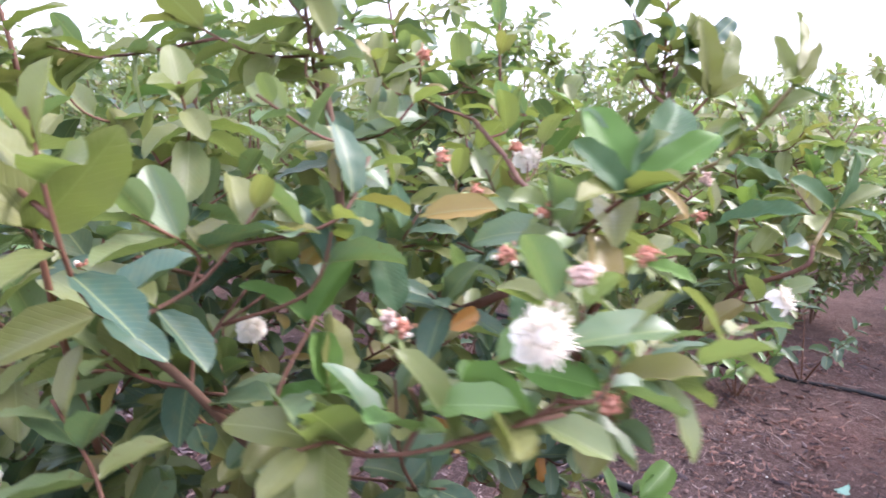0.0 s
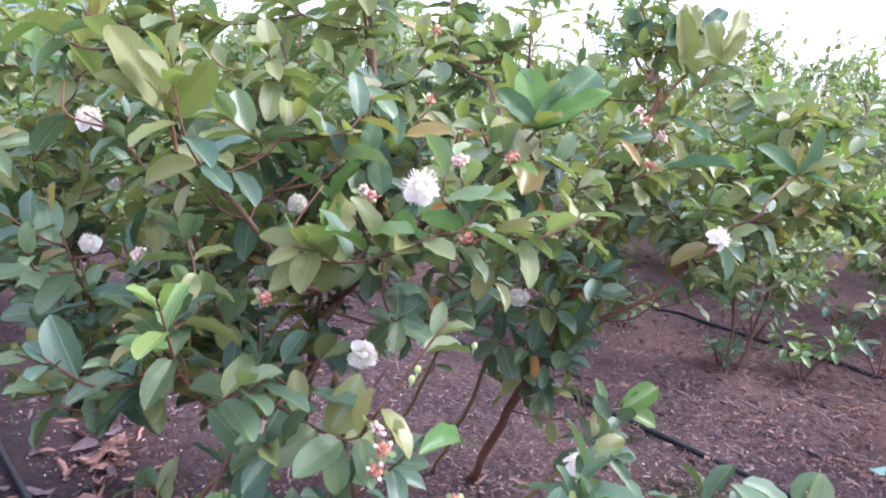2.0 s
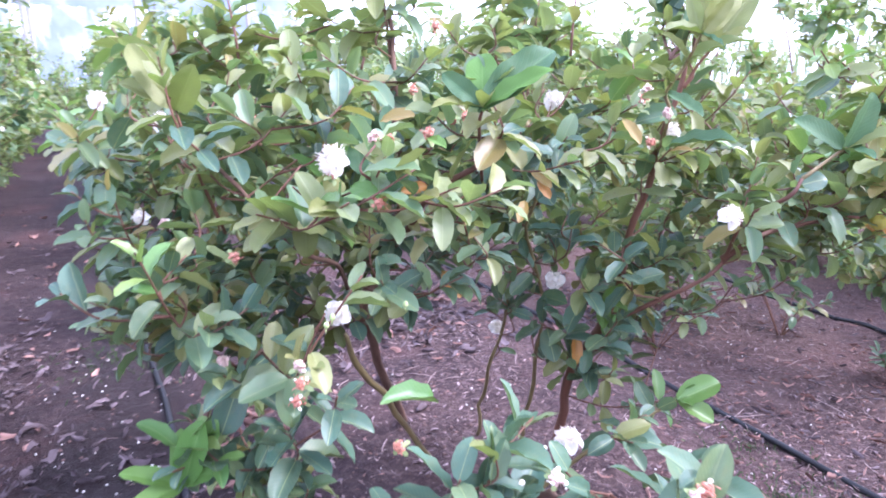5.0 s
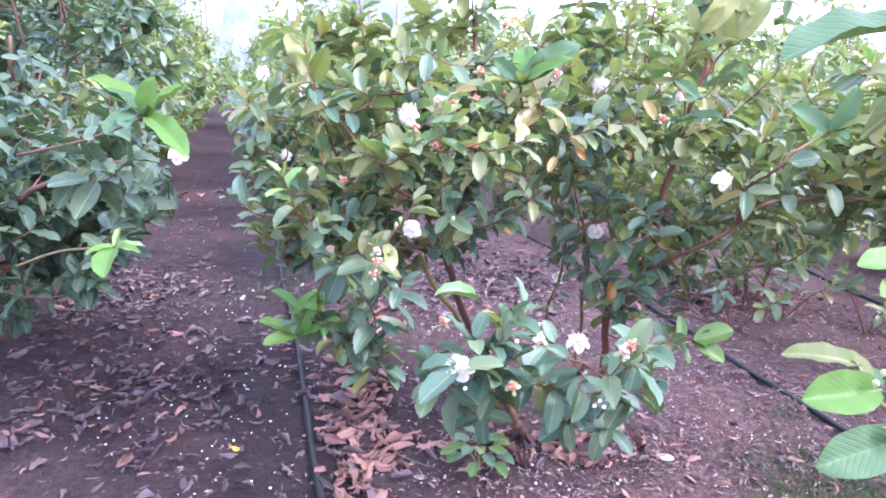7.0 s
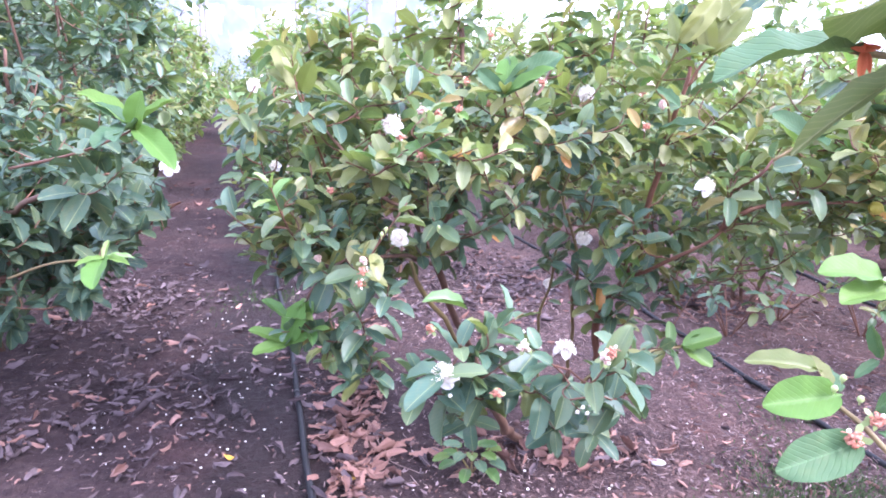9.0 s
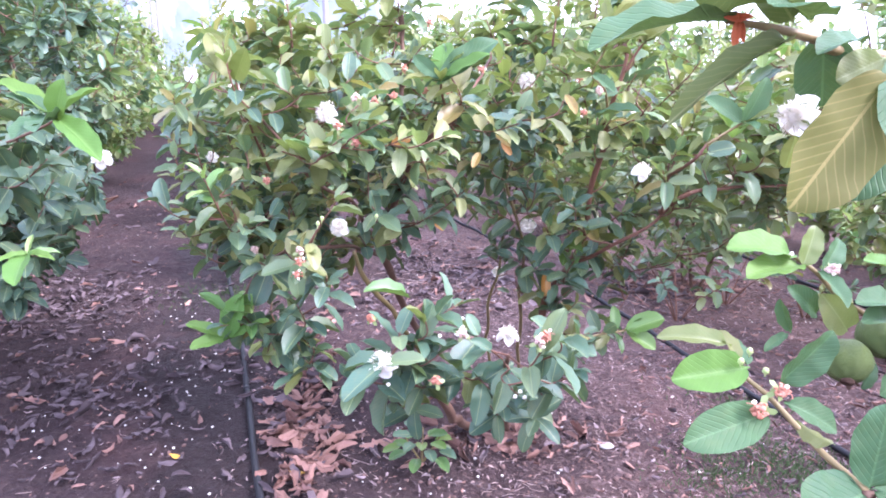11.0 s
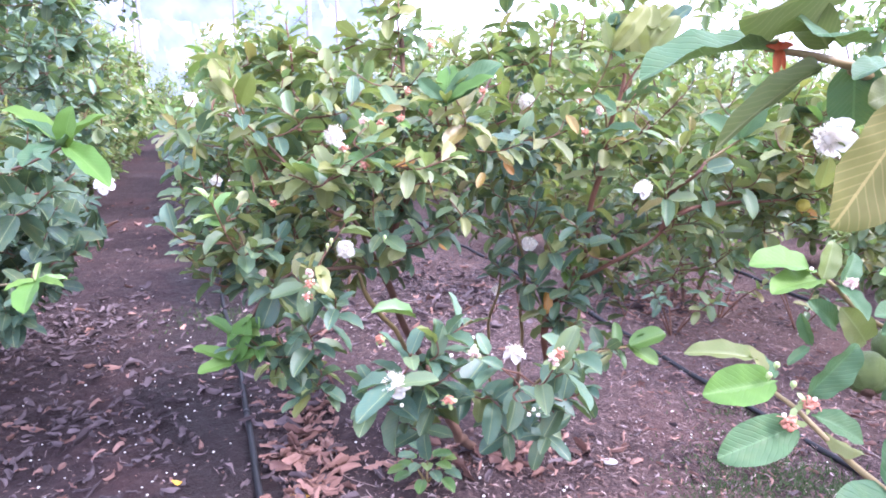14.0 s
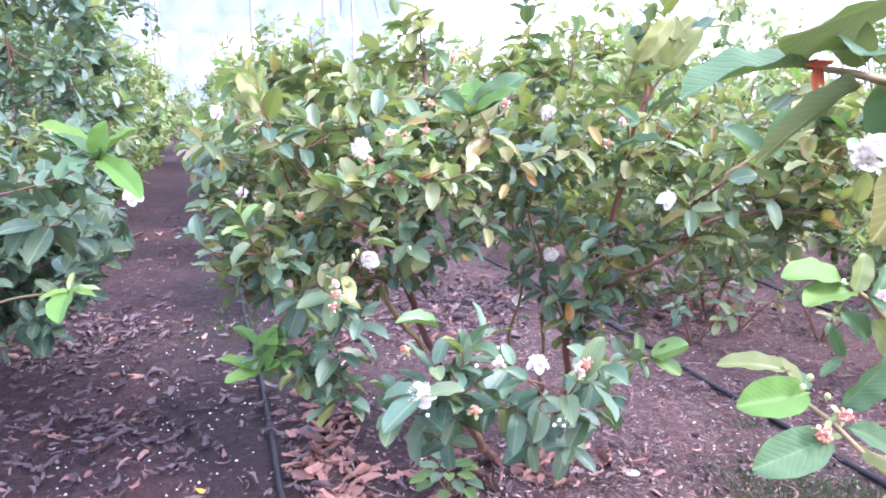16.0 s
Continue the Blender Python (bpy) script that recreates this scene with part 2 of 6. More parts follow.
BLADE = plain_material("maize_blade", (0.14, 0.21, 0.07), (0.26, 0.31, 0.12), 6, 0.5, 0.2, 0.002, glow=0.35)
GRASS = plain_material("weed_green", (0.042, 0.085, 0.026), (0.085, 0.130, 0.042), 30, 0.6, 0.2, 0.001, glow=0.3)

# The planting lines run this way over the field, and ACROSS counts metres from line to line.
ALONG, ACROSS = Vector((-0.407, 0.914, 0)), Vector((0.914, 0.407, 0))


def soil_material():
    m, t, out = material("soil_red_brown")
    place = node(t, "ShaderNodeTexCoord")
    pos = place.outputs["Object"]

    def noise_at(scale, detail=5.0, rough=0.55):
        n = node(t, "ShaderNodeTexNoise", {"Scale": scale, "Detail": detail, "Roughness": rough})
        t.links.new(pos, n.inputs["Vector"])
        return n.outputs[0]

    large, middle, small, grit = noise_at(0.8), noise_at(5.0), noise_at(38.0, 6.0, 0.65), noise_at(190.0, 3.0)
    col = ramp(t, middle, [(0.3, (0.030, 0.0185, 0.018)), (0.5, (0.054, 0.034, 0.032)), (0.72, (0.093, 0.062, 0.056))])
    col = mixed(t, calc(t, "MULTIPLY", large, 0.5), col, (0.094, 0.058, 0.056))
    dot = node(t, "ShaderNodeVectorMath", operation="DOT_PRODUCT")
    dot.inputs[1].default_value = tuple(ACROSS)
    t.links.new(pos, dot.inputs[0])
    # the trodden path is smooth, the beds beside it are strewn with chips
    chips = calc(t, "MULTIPLY_ADD", dot.outputs["Value"], 1.4, calc(t, "MULTIPLY_ADD", large, 1.6, -1.45))
    chips.node.use_clamp = True
    clumps = calc(t, "MULTIPLY_ADD", noise_at(13.0, 5.0, 0.6), 4.0, -1.75)
    clumps.node.use_clamp = True
    col = mixed(t, calc(t, "MULTIPLY", clumps, 0.45), col, (0.120, 0.081, 0.074))
    straw = node(t, "ShaderNodeTexVoronoi", {"Scale": 95.0, "Randomness": 1.0})
    t.links.new(pos, straw.inputs["Vector"])
    tone = node(t, "ShaderNodeSeparateColor")
    t.links.new(straw.outputs["Color"], tone.inputs[0])
    col = mixed(t, calc(t, "MULTIPLY", chips, calc(t, "MULTIPLY_ADD", tone.outputs[0], 1.5, -0.72)), col, (0.25, 0.165, 0.155))
    col = mixed(t, calc(t, "MULTIPLY_ADD", small, 2.6, -0.85), col, (0.036, 0.021, 0.024))
    col = mixed(t, calc(t, "GREATER_THAN", grit, 0.70), col, (0.33, 0.25, 0.23))
    # the strip that the drip pipe keeps wet
    off = calc(t, "ABSOLUTE", calc(t, "SUBTRACT", dot.outputs["Value"], 0.15))
    wet = calc(t, "SUBTRACT", 0.30, calc(t, "ADD", off, calc(t, "MULTIPLY_ADD", large, 0.8, calc(t, "MULTIPLY_ADD", middle, 0.35, -0.54))))
    wet = calc(t, "MULTIPLY", wet, 6.0)
    wet.node.use_clamp = True
    dry = calc(t, "MULTIPLY_ADD", dot.outputs["Value"], 0.55, calc(t, "MULTIPLY_ADD", large, 2.6, -1.75))
    dry.node.use_clamp = True
    col = mixed(t, calc(t, "MULTIPLY", calc(t, "MULTIPLY", dry, calc(t, "MULTIPLY_ADD", middle, 1.8, -0.35)), 0.62), col, (0.232, 0.140, 0.116))
    # redder patches where the soil was dug
    dug = calc(t, "MULTIPLY_ADD", noise_at(1.7, 3.0), 5.0, -2.7)
    dug.node.use_clamp = True
    col = mixed(t, calc(t, "MULTIPLY", dug, 0.45), col, (0.135, 0.062, 0.055))
    col = mixed(t, calc(t, "MULTIPLY", wet, 0.88), col, (0.026, 0.015, 0.015))
    p = node(t, "ShaderNodeBsdfPrincipled", {"Specular IOR Level": 0.25})
    t.links.new(calc(t, "MULTIPLY_ADD", wet, -0.3, 0.95), p.inputs["Roughness"])
    t.links.new(col, p.inputs["Base Color"])
    b1 = node(t, "ShaderNodeBump", {"Strength": 1.0, "Distance": 0.03})
    t.links.new(small, b1.inputs["Height"])
    b2 = node(t, "ShaderNodeBump", {"Strength": 1.0, "Distance": 0.010})
    t.links.new(grit, b2.inputs["Height"])
    t.links.new(b1.outputs[0], b2.inputs["Normal"])
    t.links.new(b2.outputs[0], p.inputs["Normal"])
    t.links.new(p.outputs[0], out.inputs[0])
    return m


SOIL = soil_material()


# ---- mesh helpers ----
def mesh_of(name, verts, faces, mat, uvs=None, smooth=True):
    me = bpy.data.meshes.new(name)
    me.from_pydata([tuple(v) for v in verts], [], faces)
    me.materials.append(mat)
    if smooth:
        me.shade_smooth()
    if uvs is not None:
        lay = me.uv_layers.new(name="leaf")
        idx = np.zeros(len(me.loops), dtype=np.int32)
        me.loops.foreach_get("vertex_index", idx)
        lay.data.foreach_set("uv", np.asarray(uvs, dtype=np.float32)[idx].ravel())
    return me


def part(name, me, parent, label="", m=None, kind=""):
    ob = new(name, me)
    ob.parent = parent
    if m is not None:
        ob.matrix_basis = m
    return tagged(ob, label=label, kind=kind)


def thing(name, at, label, category, group="", kind=""):
    ob = new(name)
    ob.empty_display_size = 0.1
    ob.location = at
    return tagged(ob, label, category, group, kind)


def tube(path, radii, sides=7, knots=0.0, rng=None):
    """A tapering tube along a path: vertices and faces."""
    pts = [Vector(p) for p in path]
    verts, faces = [], []
    ref = Vector((0.31, 0.82, 0.48)).normalized()
    for k, p in enumerate(pts):
        d = (pts[min(k + 1, len(pts) - 1)] - pts[max(k - 1, 0)]).normalized()
        a = d.cross(ref)
        a = a.normalized() if a.length > 1e-4 else Vector((1, 0, 0))
        b = d.cross(a)
        for s in range(sides):
            ang = 2 * math.pi * s / sides
            r = radii[k] * (1 + (rng.uniform(-knots, knots) if rng else 0))
            verts.append(p + (a * math.cos(ang) + b * math.sin(ang)) * r)
    n = len(pts)
    for k in range(n - 1):
        for s in range(sides):
            s2 = (s + 1) % sides
            faces.append((k * sides + s, k * sides + s2, (k + 1) * sides + s2, (k + 1) * sides + s))
    faces.append(tuple(range(sides - 1, -1, -1)))
    faces.append(tuple(range((n - 1) * sides, n * sides)))
    return verts, faces


def merged(pieces):
    verts, faces = [], []
    for v, f in pieces:
        o = len(verts)
        verts.extend(v)
        faces.extend(tuple(i + o for i in q) for q in f)
    return verts, faces


def smooth_path(points, steps=5):
    """A curve through a few points."""
    p = [Vector(q) for q in points]
    if len(p) < 3:
        return [p[0].lerp(p[-1], k / steps) for k in range(steps + 1)]
    ext = [p[0] * 2 - p[1], *p, p[-1] * 2 - p[-2]]
    out = []
    for i in range(1, len(ext) - 2):
        a, b, c, d = ext[i - 1:i + 3]
        for k in range(steps):
            s = k / steps
            out.append(0.5 * ((2 * b) + (c - a) * s + (2 * a - 5 * b + 4 * c - d) * s * s + (3 * b - a - 3 * c + d) * s ** 3))
    out.append(p[-1])
    return out


def blob(radius, rings=7, sides=10, squash=1.0, point=0.0):
    """A rounded body about the origin, pulled out to a neck at the top by point."""
    verts, faces = [(0, 0, -radius * squash)], []
    for r in range(1, rings):
        th = math.pi * r / rings
        z = -math.cos(th) * radius * squash
        rad = math.sin(th) * radius
        if z > 0:
            z *= 1 + point
        for s in range(sides):
            a = 2 * math.pi * s / sides
            verts.append((rad * math.cos(a), rad * math.sin(a), z))
    verts.append((0, 0, radius * squash * (1 + point)))
    for s in range(sides):
        faces.append((0, 1 + (s + 1) % sides, 1 + s))
    for r in range(rings - 2):
        o = 1 + r * sides
        for s in range(sides):
            s2 = (s + 1) % sides
            faces.append((o + s, o + s2, o + sides + s2, o + sides + s))
    o = 1 + (rings - 2) * sides
    for s in range(sides):
        faces.append((o + s, o + (s + 1) % sides, len(verts) - 1))
    return verts, faces


# ---- leaves ----
def leaf_shape(rows, cols, width=0.5, fold=0.25, curl=0.18, wave=0.02, twist=0.0, blunt=0.56):
    """A leaf one metre long from its stalk at the origin along +x, its upper side to +z."""
    verts, uvs, faces = [], [], []
    us = [-0.07] + [0.5 - 0.5 * math.cos(math.pi * (0.04 + 0.96 * k / rows)) for k in range(rows + 1)]
    for k, u in enumerate(us):
        if u < 0:
            half = 0.012
        else:
            half = max(0.012, 0.5 * width * (1 - abs(2 * min(1.0, u * 1.005) ** 1.04 - 1) ** 2.4) ** blunt)
            if k == rows + 1:
                half = 0.02
        uu = max(u, 0)
        for c in range(cols + 1):
            s = c / cols * 2 - 1
            y = half * s
            z = fold * abs(y) - curl * uu * uu + wave * math.sin(uu * 17 + s) * abs(s)
            z += twist * y * uu
            verts.append((u, y * (1 - 0.12 * fold), z))
            uvs.append((max(0.0, min(1.0, u)), 0.5 + 0.5 * s * (half / (0.5 * width) if width else 1)))
    n = cols + 1
    for k in range(len(us) - 1):
        for c in range(cols):
            faces.append((k * n + c, (k + 1) * n + c, (k + 1) * n + c + 1, k * n + c + 1))
    return np.array(verts), faces, np.array(uvs)


CURLS = [0.15, 0.05, 0.32, 0.24, 0.1]
FINE_CURLS = [0.12, 0.25, 0.06, 0.02]
SHAPES = [leaf_shape(8, 4, 0.54, 0.40, 0.15, 0.020), leaf_shape(8, 4, 0.56, 0.60, 0.05, 0.024, 0.1), leaf_shape(8, 4, 0.52, 0.34, 0.32, 0.024, -0.14),
          leaf_shape(8, 4, 0.57, 0.80, 0.24, 0.028), leaf_shape(8, 4, 0.58, 0.28, 0.1, 0.030, 0.18)]
FINE = [leaf_shape(14, 8, 0.47, 0.36, 0.12, 0.026), leaf_shape(14, 8, 0.49, 0.50, 0.25, 0.028), leaf_shape(14, 8, 0.46, 0.62, 0.06, 0.030, 0.1), leaf_shape(14, 8, 0.52, 0.30, 0.02, 0.026)]
COARSE = [leaf_shape(4, 2, 0.52, 0.3, 0.15, 0.0), leaf_shape(4, 2, 0.56, 0.15, 0.25, 0.0), leaf_shape(4, 2, 0.48, 0.45, 0.05, 0.0)]
LEAF_MESH = {}


def leaf_mesh(shape, mat, fine=False):
    key = (shape, mat.name, fine)
    if key not in LEAF_MESH:
        v, f, uv = (FINE if fine else SHAPES)[shape]
        LEAF_MESH[key] = mesh_of("leaf", v, f, mat, uv)
    return LEAF_MESH[key]


def leaf_pose(base, ahead, up, length, broad=1.0):
    """The pose of a leaf with its stalk at base, its tip ahead and its upper side up."""
    x = Vector(ahead).normalized()
    z = Vector(up) - x * x.dot(Vector(up))
    z = z.normalized() if z.length > 1e-4 else x.orthogonal().normalized()
    y = z.cross(x)
    m = Matrix((x, y, z)).transposed().to_4x4()
    return Matrix.Translation(base) @ m @ Matrix.Diagonal((length, length * broad, length, 1))


def joined_leaves(name, poses, shapes, mat, parent, label="", kind="stuff"):
    """Many leaves in one mesh: poses is a list of (matrix, shape number)."""
    V, F, U, o = [], [], [], 0
    for m, s in poses:
        v, f, uv = shapes[s % len(shapes)]
        a = np.array(m)
        V.append(v @ a[:3, :3].T + a[:3, 3])
        F.append(np.array(f) + o)
        U.append(uv)
        o += len(v)
    if not V:
        return None
    me = mesh_of(name, np.concatenate(V).tolist(), np.concatenate(F).tolist(), mat, np.concatenate(U))
    return part(name, me, parent, label, kind=kind)


# ---- ground ----
def ground_height(x, y):
    n = 0.914 * x + 0.407 * y
    s = min(1.0, max(0.0, (n - 1.2) / 1.2))
    z = -0.07 * s * s * (3 - 2 * s)
    near = max(0.0, 1 - math.hypot(x, y) / 14)
    z += near * (0.030 * noise.noise((x * 1.3, y * 1.3, 0.3)) + 0.016 * noise.noise((x * 5, y * 5, 2.0)) + 0.010 * noise.noise((x * 15, y * 15, 5.0)) + 0.009 * noise.noise((x * 33, y * 33, 8.0)))
    return z


def build_ground():
    def steps(a, b, fine, reach):
        mid = [a + (b - a) * k / fine for k in range(fine + 1)]
        out, low, high, grow = list(mid), a, b, (b - a) / fine
        while high < reach:
            grow *= 1.22
            low, high = low - grow, high + grow
            out = [low, *out, high]
        return out
    xs, ys = steps(-2.6, 2.8, 230, 900), steps(0.8, 5.0, 190, 900)
    verts = [(x, y, ground_height(x, y)) for y in ys for x in xs]
    w = len(xs)
    faces = [(j * w + i, j * w + i + 1, (j + 1) * w + i + 1, (j + 1) * w + i) for j in range(len(ys) - 1) for i in range(w - 1)]
    ob = new("ground", mesh_of("ground", verts, faces, SOIL))
    tagged(ob, "bare red-brown orchard soil with crumbs and a damp strip", "ground", kind="structure")


build_ground()


def on_ground(x, y, lift=0.0):
    return Vector((x, y, ground_height(x, y) + lift))


# ---- flowers and fruit ----
def petal_mesh():
    v, f = [], []
    for k in range(6):
        u = k / 5
        half = 0.0098 * math.sin(math.pi * (0.1 + 0.86 * u)) ** 0.6
        for c in range(5):
            s = c / 2 - 1
            v.append((0.003 + 0.019 * u, half * s, 0.002 + 0.004 * s * s - 0.007 * u * u + 0.001 * math.sin(5 * u + 2 * s)))
    for k in range(5):
        for c in range(4):
            f.append((k * 5 + c, (k + 1) * 5 + c, (k + 1) * 5 + c + 1, k * 5 + c + 1))
    return mesh_of("petal", v, f, PETAL)


def stamen_mesh(mat, count, length, spread, seed, thick=0.00055, messy=0.0, ring=0.0):
    rng = random.Random(seed)
    pieces = []
    for _ in range(count):
        a, e = rng.uniform(0, 2 * math.pi), spread * (ring + (1 - ring) * math.sqrt(rng.random()))
        d = Vector((math.sin(e) * math.cos(a), math.sin(e) * math.sin(a), math.cos(e)))
        ln = length * rng.uniform(0.65, 1.05)
        bend = Vector((rng.uniform(-1, 1), rng.uniform(-1, 1), rng.uniform(-1, 1))) * (0.15 + messy) * ln
        root = Vector((d.x, d.y, 0)) * 0.003
        pieces.append(tube([root, root + d * ln * 0.55 + bend * 0.4, root + d * ln + bend], [thick, thick * 0.9, thick * 1.9], 3))
    pieces.append(([(x, y, z * 0.6 + 0.001) for x, y, z in blob(0.0062, 5, 9)[0]], blob(0.0062, 5, 9)[1]))
    v, f = merged(pieces)
    return mesh_of("stamens", v, f, mat)


def calyx_mesh(mat):
    pieces = [blob(0.0048, 5, 8, 1.3)]
    for k in range(4):
        a = k * math.pi / 2 + 0.3
        x = Vector((math.cos(a), math.sin(a), 0))
        y = Vector((-x.y, x.x, 0))
        pieces.append(([x * 0.003 + y * 0.003 + Vector((0, 0, 0.004)), x * 0.003 - y * 0.003 + Vector((0, 0, 0.004)), x * 0.011 - y * 0.003 + Vector((0, 0, 0.001)), x * 0.013 + Vector((0, 0, -0.002)), x * 0.011 + y * 0.003 + Vector((0, 0, 0.001))], [(0, 1, 2, 3, 4)]))
    v, f = merged(pieces)
    return mesh_of("calyx", v, f, mat)


PETAL_ME = petal_mesh()
STAMENS_ME = [stamen_mesh(STAMEN, 190, 0.0150, 1.42, 3, 0.00024, 0.0, 0.35), stamen_mesh(STAMEN, 170, 0.0145, 1.40, 4, 0.00024, 0.0, 0.35)]


def tuft_mesh(mat, count, seed):
    """A shrivelled flower: curled petals and stamens stuck together in small lumps."""
    rng = random.Random(seed)
    pieces = []
    for k in range(count):
        a, h = rng.uniform(0, 6.28), rng.random()
        r = 0.0085 * math.sqrt(rng.random()) * (1 - 0.45 * h)
        c = Vector((r * math.cos(a), r * math.sin(a), 0.001 + 0.011 * h))
        v, f = blob(rng.uniform(0.0014, 0.0030), 4, 6, rng.uniform(0.5, 1.3))
        turn = pose(0, 0, 0, rng.uniform(0, 180), rng.uniform(0, 180), 0)
        pieces.append(([c + (turn @ Vector(q)) * (1 + 0.6 * noise.noise(Vector(q) * 500 + c * 900)) for q in v], f))
        if k % 3 == 0:
            e = c + Vector((rng.gauss(0, 0.004), rng.gauss(0, 0.004), rng.uniform(0.001, 0.005)))
            pieces.append(tube([c, c.lerp(e, 0.5) + Vector((0.001, 0, 0.001)), e], [0.0006, 0.0005, 0.0008], 4))
    return mesh_of("stamens", *merged(pieces), mat)


WITHER_ME = [tuft_mesh(WITHER, 34, 5), tuft_mesh(WITHER, 28, 6), tuft_mesh(PINKISH, 38, 7)]
CALYX_ME = calyx_mesh(CALYX)
BUD_ME = mesh_of("bud", *merged([blob(0.0055, 6, 9, 1.15, 0.35), tube([(0, 0, -0.016), (0, 0, -0.004)], [0.0014, 0.0018], 5)]), BUD)
PALE_BUD_ME = mesh_of("bud", *merged([blob(0.0055, 6, 9, 1.1, 0.2), tube([(0, 0, -0.016), (0, 0, -0.004)], [0.0014, 0.0018], 5)]), STAMEN)


def facing(pos, axis, size=1.0, spin=0.0):
    q = Vector(axis).to_track_quat("Z", "Y").to_matrix().to_4x4()
    return Matrix.Translation(pos) @ q @ pose(0, 0, 0, 0, 0, spin) @ Matrix.Scale(size, 4)


def flower(plant, pos, axis=(0, -0.7, 0.5), size=1.0, seed=0, brush=1.0):
    """An open white flower: a calyx, petals and a brush of stamens."""
    f = part("flower", CALYX_ME, plant, "open white flower with a brush of pale stamens", facing(Vector(pos) - plant.location, axis, size, seed * 40))
    for k in range(5):
        p = part("petal", PETAL_ME, f)
        p.matrix_basis = pose(0, 0, 0.003, 6 * ((k * 3 + seed) % 4 - 1.5), 10 + 12 * ((k + seed) % 3), 72 * k + 9 * ((k * 7 + seed) % 3))
    part("stamen_brush", STAMENS_ME[seed % 2], f, m=pose(0, 0, 0.004) @ Matrix.Scale(brush, 4), kind="stuff")
    return f


def far_flower_mesh():
    pieces = []
    src = [v.co.copy() for v in PETAL_ME.vertices]
    quads = [tuple(p.vertices) for p in PETAL_ME.polygons]
    for k in range(5):
        m = pose(0, 0, 0.003, 5, 15, 72 * k)
        pieces.append(([m @ q for q in src], quads))
    pieces.append(blob(0.008, 4, 7, 1.0))
    return mesh_of("flower", *merged(pieces), PETAL)


FAR_FLOWER_ME = far_flower_mesh()


def withered(plant, pos, axis=(0.2, -0.5, 0.6), size=1.0, seed=0):
    """A flower past its time: a calyx and a curled tuft of dry stamens, with a few pale buds by it."""
    f = part("withered_flower", WITHER_ME[seed % 3], plant, "withered reddish-brown flower tuft", facing(Vector(pos) - plant.location, axis, size * 0.95, seed * 70))
    part("calyx", CALYX_ME, f, m=pose(0, 0, -0.004))
    for k in range(seed % 4):
        part("bud", PALE_BUD_ME, f, m=pose(0.009 * math.cos(2.2 * k + seed), 0.009 * math.sin(2.2 * k + seed), 0.009, 30 * k, 20, 0) @ Matrix.Scale(0.42, 4))
    return f


def bud(plant, pos, size=1.0, axis=(0.1, -0.2, 1), pale=False):
    return part("flower_bud", PALE_BUD_ME if pale else BUD_ME, plant, "pale green flower bud", facing(Vector(pos) - plant.location, axis, size * 0.66))


def fruit_mesh(mat):
    v, f = blob(0.5, 16, 42, 1.0)
    out = []
    for p in v:
        p = Vector(p)
        out.append(p * (1 + 0.035 * noise.noise(p * 4) + 0.10 * (abs(math.sin(3.5 * math.atan2(p.y, p.x) + 0.3)) ** 0.7 - 0.6) * (1 - abs(p.z) * 1.2)))
    return mesh_of("fruit", out, f, mat)


def crown_mesh():
    pieces = [tube([(0, 0, 0), (0, 0, 0.05)], [0.13, 0.15], 9)]
    for k in range(5):
        a = k * 2 * math.pi / 5
        x, y = Vector((math.cos(a), math.sin(a), 0)), Vector((-math.sin(a), math.cos(a), 0))
        up = Vector((0, 0, 1))
        pieces.append(([x * 0.11 + y * 0.07, x * 0.11 - y * 0.07, x * 0.2 - y * 0.05 + up * 0.08, x * 0.25 + up * 0.1, x * 0.2 + y * 0.05 + up * 0.08], [(0, 1, 2, 3, 4)]))
    return mesh_of("calyx_crown", *merged(pieces), BARK)


FRUIT_ME, RIPE_ME, CROWN_ME = fruit_mesh(FRUIT), fruit_mesh(RIPE), crown_mesh()


def fruit(plant, pos, size, axis=(0.1, -0.3, -1), ripe=False):
    f = part("fruit", RIPE_ME if ripe else FRUIT_ME, plant, "yellowing guava fruit" if ripe else "unripe green guava fruit", facing(Vector(pos) - plant.location, axis, size))
    part("calyx_crown", CROWN_ME, f, "brown dried calyx crown", pose(0, 0, 0.50))
    return f


# ---- plants ----
CLEAR = [Vector(p) for p in ((-0.30, 0.77, 1.09), (-0.24, 0.60, 1.08), (-0.26, 0.46, 1.06), (-0.10, 0.43, 1.04), (0.02, 0.24, 1.04), (0.11, 0.05, 1.03), (0.17, -0.13, 1.02), (0.24, -0.13, 1.01))]


def in_lane(p, reach=0.2):
    """Whether a place lies in the lane through which the walker goes."""
    return any((p - q).length < reach for q in CLEAR)


# crown openings along camera sight lines, each a round shaft between two places
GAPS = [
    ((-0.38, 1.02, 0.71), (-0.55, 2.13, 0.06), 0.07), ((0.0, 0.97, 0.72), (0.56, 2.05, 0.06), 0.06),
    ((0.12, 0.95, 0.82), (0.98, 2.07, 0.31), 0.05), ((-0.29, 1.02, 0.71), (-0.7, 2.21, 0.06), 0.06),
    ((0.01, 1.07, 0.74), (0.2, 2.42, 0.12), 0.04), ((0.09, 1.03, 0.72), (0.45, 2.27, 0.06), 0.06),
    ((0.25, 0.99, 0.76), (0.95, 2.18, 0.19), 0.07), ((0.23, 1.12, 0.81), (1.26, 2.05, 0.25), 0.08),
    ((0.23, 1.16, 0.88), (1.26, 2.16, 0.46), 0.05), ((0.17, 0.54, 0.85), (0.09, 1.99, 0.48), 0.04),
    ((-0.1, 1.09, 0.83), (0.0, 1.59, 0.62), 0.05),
]


